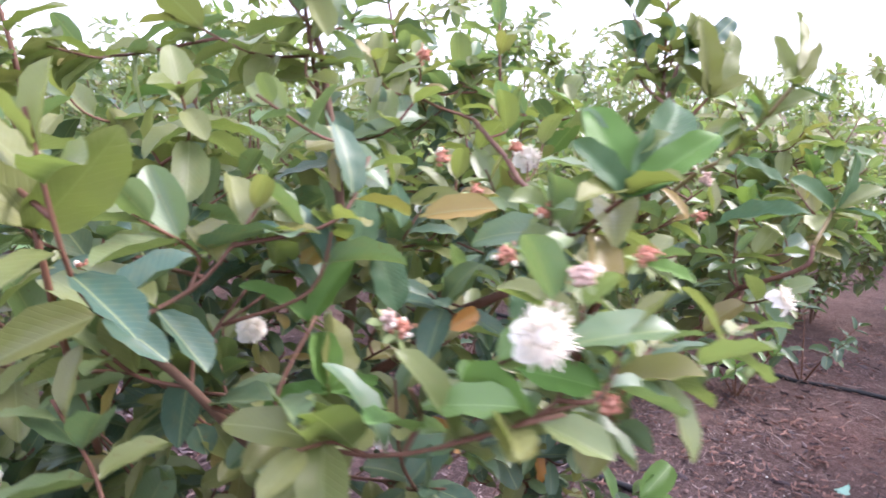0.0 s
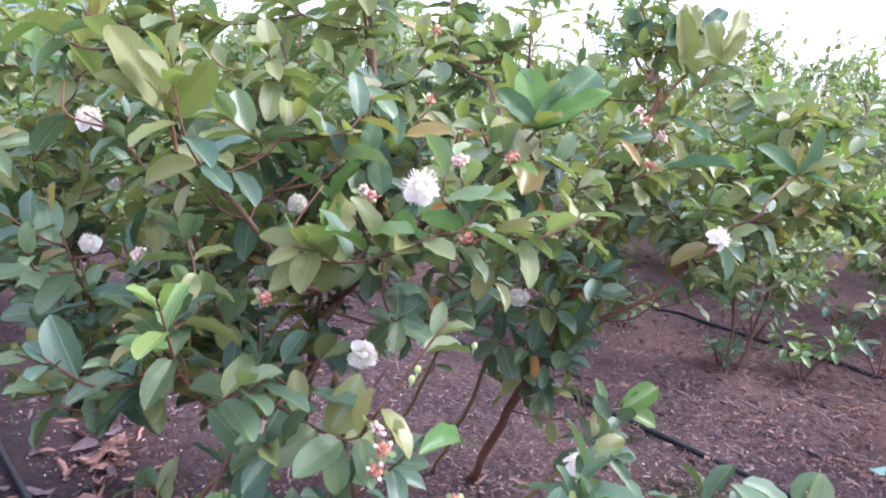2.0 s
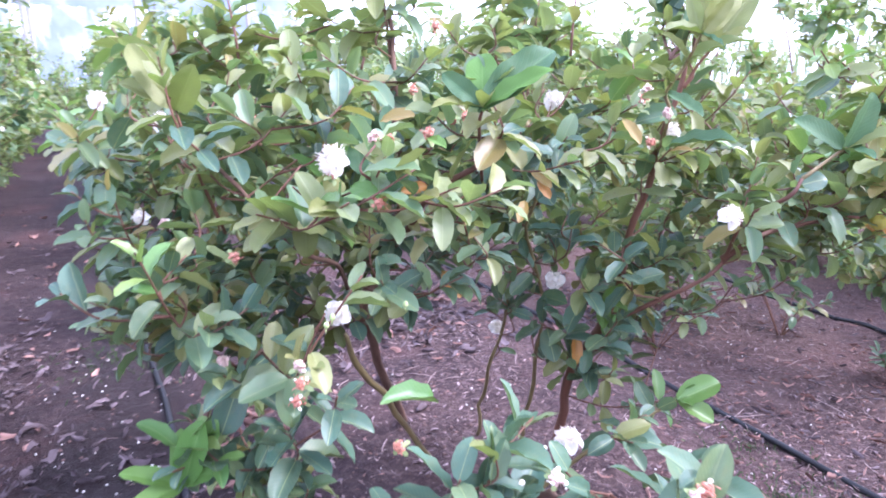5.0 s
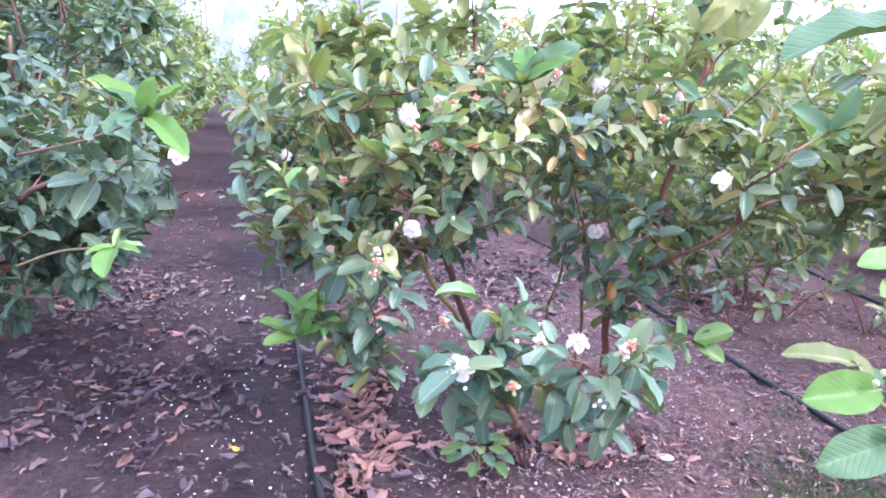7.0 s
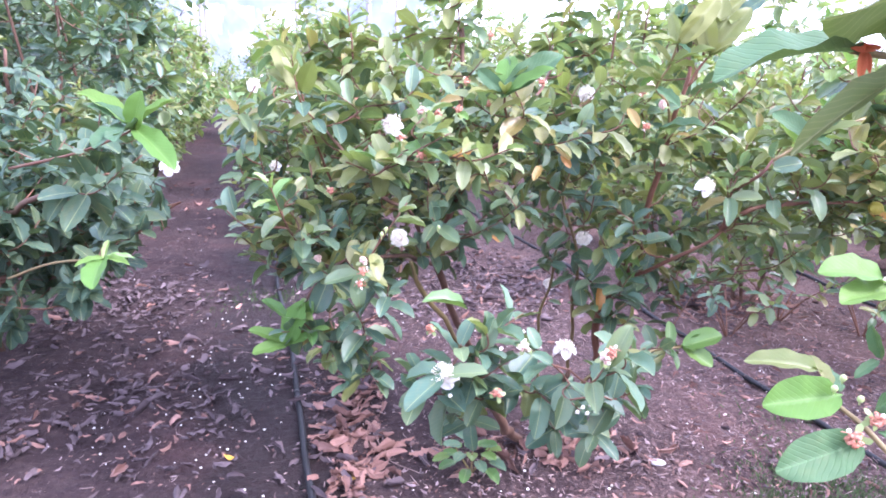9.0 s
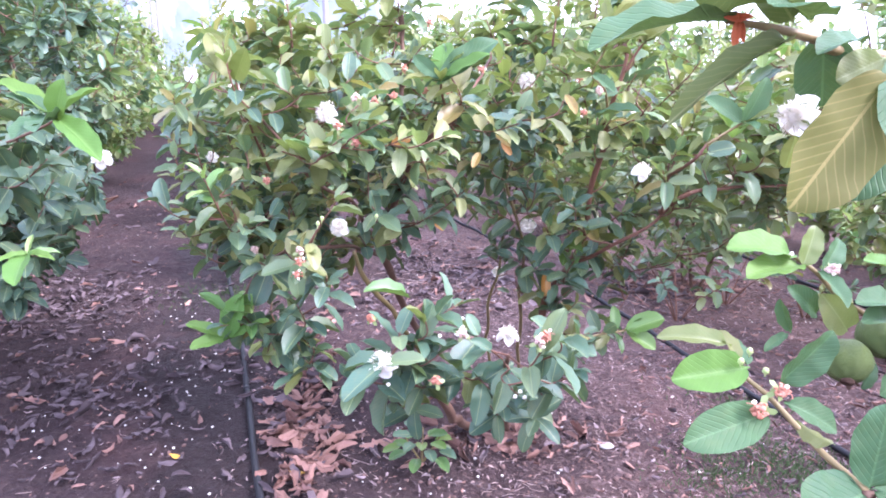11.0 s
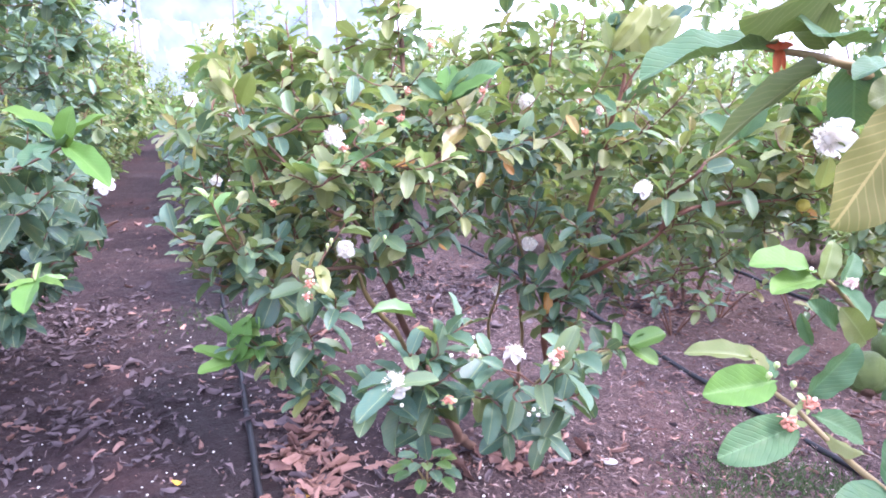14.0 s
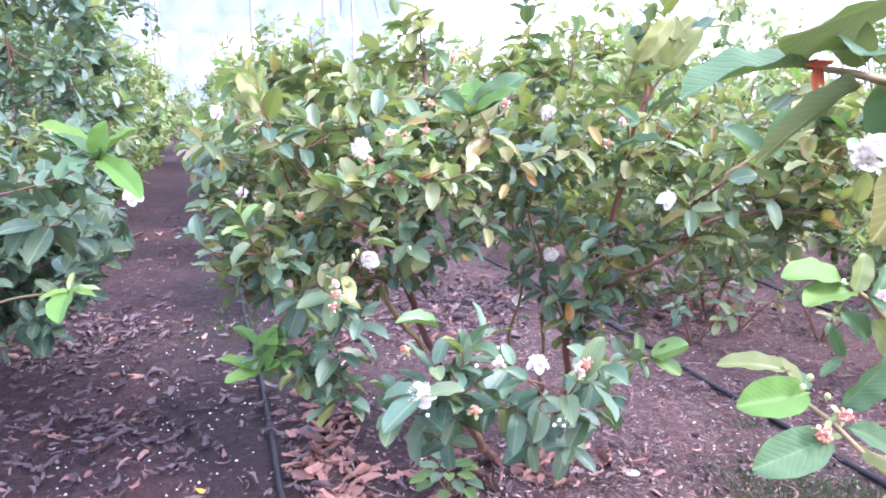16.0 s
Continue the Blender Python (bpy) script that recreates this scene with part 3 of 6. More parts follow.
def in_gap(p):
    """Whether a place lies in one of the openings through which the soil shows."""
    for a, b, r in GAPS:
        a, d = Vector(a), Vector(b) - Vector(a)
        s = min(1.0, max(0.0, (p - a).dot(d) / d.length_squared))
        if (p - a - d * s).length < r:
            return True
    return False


STYLE = [MATURE, YOUNG, OLIVE, DARK]


def shoot_leaves(path, rng, length, style, pairs, out, droop=0.15):
    """Pairs of leaves down a twig from its tip, each pair across the one before it."""
    p = [Vector(q) for q in path]
    back = [p[-1]]
    for k in range(len(p) - 2, -1, -1):
        seg = (p[k] - back[-1])
        n = max(1, int(seg.length / 0.012))
        back.extend([back[-1] + seg * (i / n) for i in range(1, n + 1)] if n else [])
    dist, at, spin = 0.0, 0, rng.uniform(0, math.pi)
    for k in range(pairs):
        want = 0.004 + 0.026 * k + 0.006 * k * rng.random()
        while at + 1 < len(back) and dist < want:
            dist += (back[at + 1] - back[at]).length
            at += 1
        if at + 2 >= len(back) and k:
            break
        here = back[at]
        way = (back[max(at - 2, 0)] - back[min(at + 3, len(back) - 1)])
        way = way.normalized() if way.length > 1e-5 else Vector((0, 0, 1))
        if way.z < 0.15:
            way.z = 0.2 - 0.35 * way.z
            way.normalize()
        side = way.orthogonal().normalized()
        other = way.cross(side)
        open_ = math.radians(30 + 19 * min(k, 3) + rng.uniform(-12, 14))
        size = length * (0.62, 0.88, 1.0, 1.03, 0.98, 0.9, 0.85, 0.8)[min(k, 7)]
        for h in (0, math.pi):
            if k > 1 and rng.random() < 0.08:
                continue
            a = spin + k * math.pi / 2 + h + rng.uniform(-0.35, 0.35)
            radial = side * math.cos(a) + other * math.sin(a)
            ahead = way * math.cos(open_) + radial * math.sin(open_)
            ahead.z = ahead.z * (1.0, 0.9, 0.75, 0.6)[min(k, 3)] - droop * rng.uniform(0.2, 1.4)
            up = way * 0.45 + Vector((0, -0.08, 1.0)) - radial * 0.2 + Vector((rng.uniform(-1, 1), rng.uniform(-1, 1), rng.uniform(-1, 1))) * 0.46
            ln = size * rng.uniform(0.8, 1.16)
            m = leaf_pose(here + radial * 0.003, ahead, up, ln, rng.uniform(0.88, 1.12))
            if in_lane(here) or in_lane(here + ahead * ln):
                continue
            st = style
            if k >= 3 and style in (1, 2) or rng.random() < 0.16:
                st = rng.choice((0, 0, 3, 2))
            out.append((m, rng.randrange(5), st))


def before(p, bloom, reach):
    """Whether a place lies just outside a flower, on the side to which it opens."""
    d = p - Vector(bloom)
    s = min(1.0, max(0.0, -d.y / 0.26))
    return (d - Vector((0, -0.26, 0.07)) * s).length < reach


def bush(name, base, stems, shoots, seed, label, near=None, limit=300, length=0.088, pairs=5, shapes=None, group="", category="guava bush", mats=None, twig=0.0017, blooms=(), open_crown=True, keep=None):
    """A shrub: stems (points, radius below and above, bark), shoots (tip, style) that join the nearest wood, leaves in pairs."""
    rng = random.Random(seed)
    base = Vector(base)
    plant = thing(name, base, label, category, group)
    wood = []
    for pts, r0, r1, bark in stems:
        path = smooth_path(pts, 6)
        n = len(path)
        for k in range(1, n - 1):
            path[k] = path[k] + 0.014 * noise.noise_vector(path[k] * 9.0 + Vector((0, 0, seed)))
        radii = [(r0 + (r1 - r0) * k / (n - 1)) * (1.0 + 0.16 * noise.noise(path[k] * 40)) for k in range(n)]
        radii[0] *= 1.25
        v, f = tube([q - base for q in path], radii, 9, 0.07, rng)
        part("stem", mesh_of("stem", v, f, bark), plant)
        wood.extend((q, r) for q, r in zip(path[1:], radii[1:]))
    twigs, leaves = [], []
    for tip, style in shoots:
        tip = Vector(tip)
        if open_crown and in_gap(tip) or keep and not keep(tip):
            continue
        best = min(wood, key=lambda w: (w[0] - tip).length + max(0.0, w[0].z - tip.z + 0.04) * 1.6 + (0.05 if (w[0] - tip).length < 0.06 else 0))
        root, r = best
        gap = tip - root
        lift = Vector((rng.uniform(-0.03, 0.03), rng.uniform(-0.03, 0.03), -0.12 * gap.length if gap.z > 0 else 0.14 * gap.length))
        path = smooth_path([root, root.lerp(tip, 0.5) + lift, tip], 5)
        n = len(path)
        r0 = min(r * 0.8, twig + 0.0022 * gap.length)
        twigs.append(tube([q - base for q in path], [r0 + (0.0013 - r0) * (k / (n - 1)) for k in range(n)], 5))
        wood.extend((q, 0.004) for q in path[3:8])
        shoot_leaves(path, rng, length * rng.uniform(0.88, 1.1), style, pairs + rng.randrange(-1, 2), leaves)
    if near:
        for v, f in twigs:
            part("twig", mesh_of("twig", v, f, RED_STEM), plant)
    elif twigs:
        v, f = merged(twigs)
        part("branchwork", mesh_of("branchwork", v, f, RED_STEM), plant, kind="stuff")
    single, rest = [], [[], [], [], []]
    for m, s, st in leaves:
        heart = m @ Vector((0.5, 0, 0))
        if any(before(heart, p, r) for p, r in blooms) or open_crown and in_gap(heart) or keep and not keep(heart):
            continue
        if near and len(single) < limit and near(m.translation):
            single.append((m, s, st))
        else:
            rest[st].append((Matrix.Translation(-base) @ m, s))
    used = mats or STYLE
    for m, s, st in single:
        part("leaf", leaf_mesh(s, used[st]), plant, m=Matrix.Translation(-base) @ m)
    for st in range(4):
        if rest[st]:
            joined_leaves("foliage", rest[st], shapes or SHAPES, used[st], plant)
    return plant


def set_leaf(plant, stalk, tip, broad, mat, up=(0, -0.5, 0.8), shape=0, fine=False):
    """One leaf by its own stalk and tip."""
    a, b = Vector(stalk), Vector(tip)
    curl = (FINE_CURLS if fine else CURLS)[shape]
    x = (b - a).normalized()
    z = Vector(up) - x * x.dot(Vector(up))
    z.normalize()
    ln = (b - a).length / math.hypot(1, curl)
    m = leaf_pose(a, x + z * curl, z - x * curl, ln, broad)
    return part("leaf", leaf_mesh(shape, mat, fine), plant, m=Matrix.Translation(-plant.location) @ m)


def set_stem(plant, points, r0, r1, mat, name="branch", label=""):
    path = smooth_path(points, 6)
    n = len(path)
    v, f = tube([q - plant.location for q in path], [r0 + (r1 - r0) * k / (n - 1) for k in range(n)], 9, 0.05, random.Random(n))
    return part(name, mesh_of(name, v, f, mat), plant, label)


def filler(rng, centre, size, count, low=0.0, styles=(0, 0, 3, 2), hollow=0.0):
    """Random shoot tips in a rounded body about centre, mostly towards its outside."""
    out = []
    while len(out) < count:
        d = Vector((rng.gauss(0, 1), rng.gauss(0, 1), rng.gauss(0, 1))).normalized() * (hollow + (1 - hollow) * rng.random() ** 0.45)
        p = Vector(centre) + Vector((d.x * size[0], d.y * size[1], d.z * size[2]))
        if p.z > low and not in_lane(p, 0.3):
            out.append((p, rng.choice(styles)))
    return out


# ---- the main bush ----
def main_bush():
    rng = random.Random(21)
    fork, knee = Vector((-0.025, 1.573, 0.66)), Vector((-0.052, 1.642, 0.535))
    stems = [
        ([(0.03, 2.22, -0.02), knee, fork, (0.03, 1.507, 0.794), (0.014, 1.508, 1.001), (0.01, 1.549, 1.157)], 0.012, 0.004, BARK),
        ([fork, (0.072, 1.37, 0.857), (0.162, 1.292, 0.937), (0.226, 1.534, 1.059)], 0.0065, 0.003, RED_STEM),
        ([knee, (-0.081, 1.427, 0.707), (-0.163, 1.294, 0.808), (-0.248, 1.268, 0.926)], 0.0055, 0.003, BARK),
        ([(0.45, 1.93, -0.02), (0.39, 1.61, 0.403), (0.447, 1.588, 0.547), (0.479, 1.583, 0.64), (0.493, 1.512, 0.843), (0.513, 1.473, 0.964), (0.52, 1.453, 1.088)], 0.012, 0.004, RED_STEM),
        ([(0.447, 1.588, 0.547), (0.561, 1.493, 0.635), (0.636, 1.465, 0.713), (0.626, 1.387, 0.811)], 0.0055, 0.003, RED_STEM),
        ([(0.35, 1.98, -0.02), (0.331, 1.681, 0.409), (0.328, 1.62, 0.572), (0.285, 1.576, 0.73), (0.287, 1.494, 0.892)], 0.0055, 0.003, GREEN_STEM),
        ([(0.25, 2.12, -0.02), (0.233, 1.814, 0.343), (0.262, 1.774, 0.463), (0.278, 1.73, 0.608)], 0.0055, 0.003, GREEN_STEM),
        ([knee, (-0.091, 1.404, 0.622), (-0.166, 1.202, 0.655), (-0.239, 1.164, 0.602), (-0.266, 1.13, 0.515)], 0.005, 0.0025, BARK),
        ([(0.636, 1.465, 0.713), (0.693, 1.431, 0.768), (0.827, 1.492, 0.777), (0.956, 1.549, 0.773)], 0.006, 0.003, RED_STEM),
    ]
    olive = [(-0.29, 1.201, 1.071), (0.01, 1.549, 1.157), (0.081, 1.431, 1.088), (0.513, 1.456, 1.1), (0.531, 1.355, 1.026), (0.496, 1.411, 0.929), (-0.037, 1.062, 0.899), (0.316, 1.501, 0.715), (0.013, 1.10, 0.964), (0.456, 1.446, 0.676), (-0.167, 1.154, 0.869), (-0.134, 1.296, 1.008), (-0.042, 1.307, 1.033), (0.241, 1.592, 0.681), (0.546, 1.414, 0.93)]
    young = [(-0.467, 1.517, 1.131), (-0.306, 1.097, 0.833), (-0.264, 1.132, 0.563), (-0.111, 1.116, 0.911), (-0.016, 1.13, 0.911), (0.624, 1.51, 0.411), (0.501, 1.662, 1.098), (0.434, 1.511, 0.611), (-0.228, 1.122, 0.519)]
    mature = [(-0.27, 1.512, 1.072), (-0.101, 1.42, 1.083), (0.13, 1.217, 1.051), (0.224, 1.647, 1.097), (0.268, 1.872, 1.156), (0.36, 1.54, 1.056), (0.465, 1.761, 1.087), (0.046, 1.09, 0.937), (0.10, 1.10, 0.913), (0.164, 1.08, 0.917), (0.235, 1.179, 0.885), (-0.121, 1.07, 0.853), (-0.259, 1.265, 0.914), (0.289, 1.244, 0.926), (0.118, 1.157, 0.824), (0.059, 1.106, 0.839), (-0.22, 1.097, 0.74), (-0.095, 1.034, 0.71), (-0.023, 1.044, 0.814), (-0.358, 1.367, 0.93), (0.067, 1.201, 1.002), (0.195, 1.306, 0.983), (0.582, 1.425, 0.968), (0.659, 1.419, 0.927), (0.689, 1.36, 0.896), (0.588, 1.287, 0.835), (0.393, 1.417, 0.975), (0.011, 1.141, 0.98), (0.163, 1.252, 0.983)]
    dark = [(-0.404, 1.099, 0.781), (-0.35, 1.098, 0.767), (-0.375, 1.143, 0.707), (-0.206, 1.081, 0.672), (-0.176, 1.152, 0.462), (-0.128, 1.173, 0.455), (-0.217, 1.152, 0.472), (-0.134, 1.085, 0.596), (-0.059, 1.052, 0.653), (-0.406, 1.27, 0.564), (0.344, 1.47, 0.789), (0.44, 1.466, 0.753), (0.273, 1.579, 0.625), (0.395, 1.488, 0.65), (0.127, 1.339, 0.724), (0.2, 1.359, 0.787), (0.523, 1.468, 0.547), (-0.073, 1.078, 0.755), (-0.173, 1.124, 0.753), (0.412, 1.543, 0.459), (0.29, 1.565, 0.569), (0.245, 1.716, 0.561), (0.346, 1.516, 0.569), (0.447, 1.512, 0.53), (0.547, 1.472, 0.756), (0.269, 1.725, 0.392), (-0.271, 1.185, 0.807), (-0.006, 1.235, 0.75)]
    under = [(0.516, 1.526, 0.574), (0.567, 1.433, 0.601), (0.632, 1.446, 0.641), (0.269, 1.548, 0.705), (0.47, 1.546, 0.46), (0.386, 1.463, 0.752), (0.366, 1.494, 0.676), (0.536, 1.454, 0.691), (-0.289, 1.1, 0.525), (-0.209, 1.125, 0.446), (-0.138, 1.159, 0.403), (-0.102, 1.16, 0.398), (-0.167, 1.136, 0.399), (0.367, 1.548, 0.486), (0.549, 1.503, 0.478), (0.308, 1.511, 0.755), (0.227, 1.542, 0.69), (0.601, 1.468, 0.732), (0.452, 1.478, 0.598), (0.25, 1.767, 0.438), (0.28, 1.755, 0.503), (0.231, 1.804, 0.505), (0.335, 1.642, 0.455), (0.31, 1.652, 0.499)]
    leaders = [(-0.058, 1.543, 1.246), (0.007, 1.505, 1.234), (0.053, 1.519, 1.191), (-0.14, 1.603, 1.173), (0.533, 1.568, 1.244), (0.498, 1.493, 1.148), (0.562, 1.506, 1.186), (0.265, 1.85, 1.221), (0.225, 1.733, 1.167), (0.383, 1.738, 1.138), (-0.249, 1.693, 1.151), (0.116, 1.617, 1.145), (-0.389, 1.367, 1.118)]
    close = [(-0.281, 1.515, 0.996), (-0.248, 1.459, 0.956), (-0.204, 1.423, 0.927), (-0.251, 1.663, 1.036), (-0.163, 1.527, 0.96), (-0.087, 1.544, 0.984), (-0.159, 1.38, 0.869), (-0.215, 1.414, 0.863), (-0.133, 1.315, 0.923), (-0.118, 1.244, 0.922), (-0.08, 1.803, 1.06), (-0.159, 1.918, 1.074), (0.026, 1.668, 1.042), (-0.105, 1.279, 0.852), (0.005, 1.284, 0.912), (0.061, 1.312, 0.926), (0.132, 1.335, 0.956), (0.207, 1.351, 0.973), (0.024, 1.459, 0.932), (0.093, 1.48, 0.95), (0.207, 1.479, 0.999), (0.296, 1.349, 0.954)]
    right = [(0.686, 1.432, 0.774), (0.767, 1.485, 0.762), (0.839, 1.499, 0.803), (0.915, 1.543, 0.758), (1.006, 1.605, 0.78), (0.768, 1.451, 0.833), (0.837, 1.412, 0.865), (0.654, 1.425, 0.754), (0.972, 1.517, 0.845), (0.593, 1.437, 0.614), (0.716, 1.445, 0.819), (0.649, 1.404, 0.872), (0.804, 1.47, 0.897)]
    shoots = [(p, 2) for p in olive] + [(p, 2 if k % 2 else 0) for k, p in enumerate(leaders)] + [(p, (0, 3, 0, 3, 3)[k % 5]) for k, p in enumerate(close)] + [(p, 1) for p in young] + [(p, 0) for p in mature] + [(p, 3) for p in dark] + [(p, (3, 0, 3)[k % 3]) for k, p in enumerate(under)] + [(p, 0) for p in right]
    shoots += filler(rng, (-0.19, 1.607, 0.826), (0.47, 0.42, 0.31), 185, 0.5, (0, 0, 3, 2, 3))
    shoots += filler(rng, (0.309, 1.757, 0.905), (0.42, 0.38, 0.29), 150, 0.6)
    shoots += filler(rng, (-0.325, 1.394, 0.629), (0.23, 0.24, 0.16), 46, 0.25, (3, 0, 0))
    shoots += filler(rng, (0.95, 1.59, 0.932), (0.30, 0.24, 0.20), 60, 0.5, (0, 2, 2, 1))
    shoots += filler(rng, (-0.579, 2.011, 0.881), (0.24, 0.30, 0.22), 60, 0.5, (0, 3, 3, 1))
    shoots += filler(rng, (-0.37, 1.78, 1.10), (0.13, 0.20, 0.09), 26, 0.9, (0, 2, 0))
    shoots += filler(rng, (0.62, 1.72, 0.60), (0.22, 0.22, 0.15), 34, 0.38, (3, 0, 2))
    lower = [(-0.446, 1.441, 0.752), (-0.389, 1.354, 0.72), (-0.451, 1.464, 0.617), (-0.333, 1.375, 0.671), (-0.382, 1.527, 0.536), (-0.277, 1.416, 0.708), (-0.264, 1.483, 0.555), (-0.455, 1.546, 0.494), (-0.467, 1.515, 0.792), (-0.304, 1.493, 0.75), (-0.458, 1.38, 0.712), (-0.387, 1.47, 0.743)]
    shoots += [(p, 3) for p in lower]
    shoots += filler(rng, (0.853, 1.711, 0.82), (0.34, 0.30, 0.19), 66, 0.5, (0, 0, 2))
    open_flowers = [(-0.054, 1.068, 0.948), (0.541, 1.269, 0.834), (0.332, 1.54, 0.655), (-0.07, 1.207, 0.709), (0.267, 1.878, 0.432), (0.561, 1.579, 0.945), (-0.402, 1.535, 0.968), (-0.556, 1.635, 1.005), (0.311, 1.525, 1.007), (-0.129, 1.371, 0.876), (-0.39, 1.685, 0.854), (-0.389, 1.349, 0.829)]
    spent = [(0.061, 1.097, 0.973), (0.043, 1.338, 1.027), (-0.33, 1.284, 0.83), (0.413, 1.331, 1.01), (-0.201, 1.158, 0.81), (-0.102, 1.032, 0.702), (-0.094, 1.017, 0.686), (-0.099, 1.022, 0.664), (-0.214, 1.103, 0.68), (0.086, 1.441, 1.125), (0.014, 1.188, 0.964), (0.434, 1.381, 1.024), (-0.006, 1.066, 0.897), (0.1, 1.249, 0.981), (0.456, 1.341, 0.987), (0.205, 1.427, 1.029), (0.132, 1.402, 0.98), (-0.005, 1.087, 0.973), (0.426, 1.324, 0.946), (-0.07, 1.21, 0.91), (-0.076, 1.216, 0.918), (-0.254, 1.34, 0.951), (-0.219, 1.444, 0.973), (-0.261, 1.691, 1.121)]
    plant = bush("guava_bush", (0.2, 2.05, 0.0), stems, shoots, 5, "leafy guava bush with reddish stems, white flowers and withered flower tufts", lambda p: p.y < 1.32, 300, 0.063, 7, blooms=[(p, 0.05) for p in open_flowers])
    for k, p in enumerate(open_flowers):
        flower(plant, p, (0.25 * math.sin(k * 2.1), -0.8, 0.45 + 0.2 * math.cos(k)) if k else (-0.3, -0.85, 0.35), 0.88 if k == 0 else 1.0 if k < 9 else 0.7, k, 1.1 if k else 1.3)
    for k, p in enumerate(spent):
        withered(plant, p, (math.sin(k * 1.7) * 0.5, -0.6, 0.5 + 0.4 * math.cos(k * 2.3)), 1.02, k)
    set_leaf(plant, (0.384, 1.56, 0.529), (0.385, 1.544, 0.469), 0.8, ORANGE, (0.2, -1, 0.2), 0)
    for a, b in (((0.591, 1.506, 0.4), (0.684, 1.519, 0.433)), ((0.591, 1.506, 0.4), (0.66, 1.479, 0.364))):
        set_leaf(plant, a, b, 1.0, YOUNG, (0, -0.6, 0.8), 1)
    for a, c in (((0.257, 1.385, 0.876), (0.279, 1.378, 0.848)), ((0.1, 1.436, 0.705), (0.13, 1.406, 0.665)), ((1.007, 1.596, 0.746), (1.058, 1.593, 0.724)), ((0.066, 1.295, 0.884), (0.026, 1.283, 0.877))):
        set_leaf(plant, a, c, 0.9, ORANGE, (0.1, -0.9, 0.4), 0)
    for a, c in (((-0.001, 1.284, 0.983), (0.047, 1.244, 0.992)), ((-0.048, 1.345, 0.974), (-0.095, 1.333, 0.938)), ((0.212, 1.256, 0.865), (0.199, 1.232, 0.837)), ((0.544, 1.531, 1.173), (0.562, 1.498, 1.16)), ((0.388, 1.354, 0.98), (0.409, 1.326, 0.943)), ((0.244, 1.378, 0.894), (0.275, 1.354, 0.869))):
        set_leaf(plant, a, c, 0.85, AMBER, (0.1, -0.7, 0.6), 0)
    fan = Vector((0.137, 1.181, 1.006))
    for tip, broad, mat, up, shape in (((0.142, 1.237, 1.078), 1.1, FRESH, (-0.3, -0.9, 0.3), 0), ((0.241, 1.222, 1.082), 0.8, LARGE, (0.2, -0.6, 0.6), 1), ((0.228, 1.164, 1.056), 0.65, FRESH, (0.1, -0.6, 0.8), 0), ((0.083, 1.195, 1.051), 0.9, LARGE, (-0.3, -0.7, 0.5), 0), ((0.067, 1.17, 1.007), 0.9, SPRAY, (0, -0.3, 0.9), 1), ((0.138, 1.129, 1.023), 0.9, SPRAY, (0, -0.3, 0.9), 3)):
        set_leaf(plant, fan, tip, broad, mat, up, shape, shape < 3)
    set_stem(plant, [fan + Vector((0.02, 0.16, -0.12)), fan + Vector((0.0, 0.04, -0.03)), fan], 0.003, 0.002, RED_STEM, "twig")
    # a bright young shoot low down beside the pipe
    sprig = (-0.281, 1.118, 0.495)
    for tip, broad, up in (((-0.252, 1.129, 0.585), 1.1, (-0.2, -0.9, 0.3)), ((-0.341, 1.07, 0.487), 0.9, (0, -0.6, 0.8)), ((-0.359, 1.098, 0.526), 0.7, (0, -0.5, 0.85)), ((-0.228, 1.107, 0.52), 0.8, (0.2, -0.6, 0.7)), ((-0.291, 1.152, 0.562), 0.9, (-0.1, -0.9, 0.3))):
        set_leaf(plant, sprig, tip, broad, FRESH, up, 0, True)
    set_stem(plant, [(-0.239, 1.164, 0.602), (-0.279, 1.169, 0.544), sprig], 0.0028, 0.0016, RED_STEM, "twig")
    # leaders that stand above the crown, leafy all the way up
    crest = random.Random(64)
    for pts, style, size in (([(0.012, 1.542, 1.074), (0.001, 1.554, 1.181), (-0.012, 1.566, 1.29)], 0, 0.072), ([(0.28, 1.831, 1.128), (0.272, 1.851, 1.222), (0.264, 1.869, 1.312)], 3, 0.075), ([(0.562, 1.508, 1.098), (0.567, 1.514, 1.175), (0.573, 1.522, 1.256)], 2, 0.075), ([(-0.279, 1.623, 1.076), (-0.286, 1.635, 1.134), (-0.299, 1.649, 1.202)], 0, 0.07), ([(0.378, 1.677, 1.092), (0.383, 1.69, 1.149), (0.391, 1.705, 1.218)], 0, 0.07), ([(-0.058, 1.851, 1.068), (-0.043, 1.882, 1.135), (-0.044, 1.935, 1.196)], 3, 0.06)):
        way = smooth_path(pts, 8)
        set_stem(plant, pts, 0.0032, 0.0018, RED_STEM, "twig")
        grown = []
        shoot_leaves(way, crest, size, style, 8, grown, 0.05)
        for m, sh, st in grown:
            part("leaf", leaf_mesh(sh, (MATURE, YOUNG, SPRAY, DARK)[st]), plant, m=Matrix.Translation(-plant.location) @ m)
    # an upright shoot of long olive leaves and a dark forked one behind it
    curl, vee = Vector((0.432, 1.294, 1.024)), Vector((0.454, 1.237, 1.106))
    set_stem(plant, [(0.504, 1.488, 0.906), (0.472, 1.374, 0.99), curl, curl.lerp(vee, 0.5) + Vector((0.004, 0, 0)), vee], 0.0035, 0.002, GREEN_STEM, "twig")
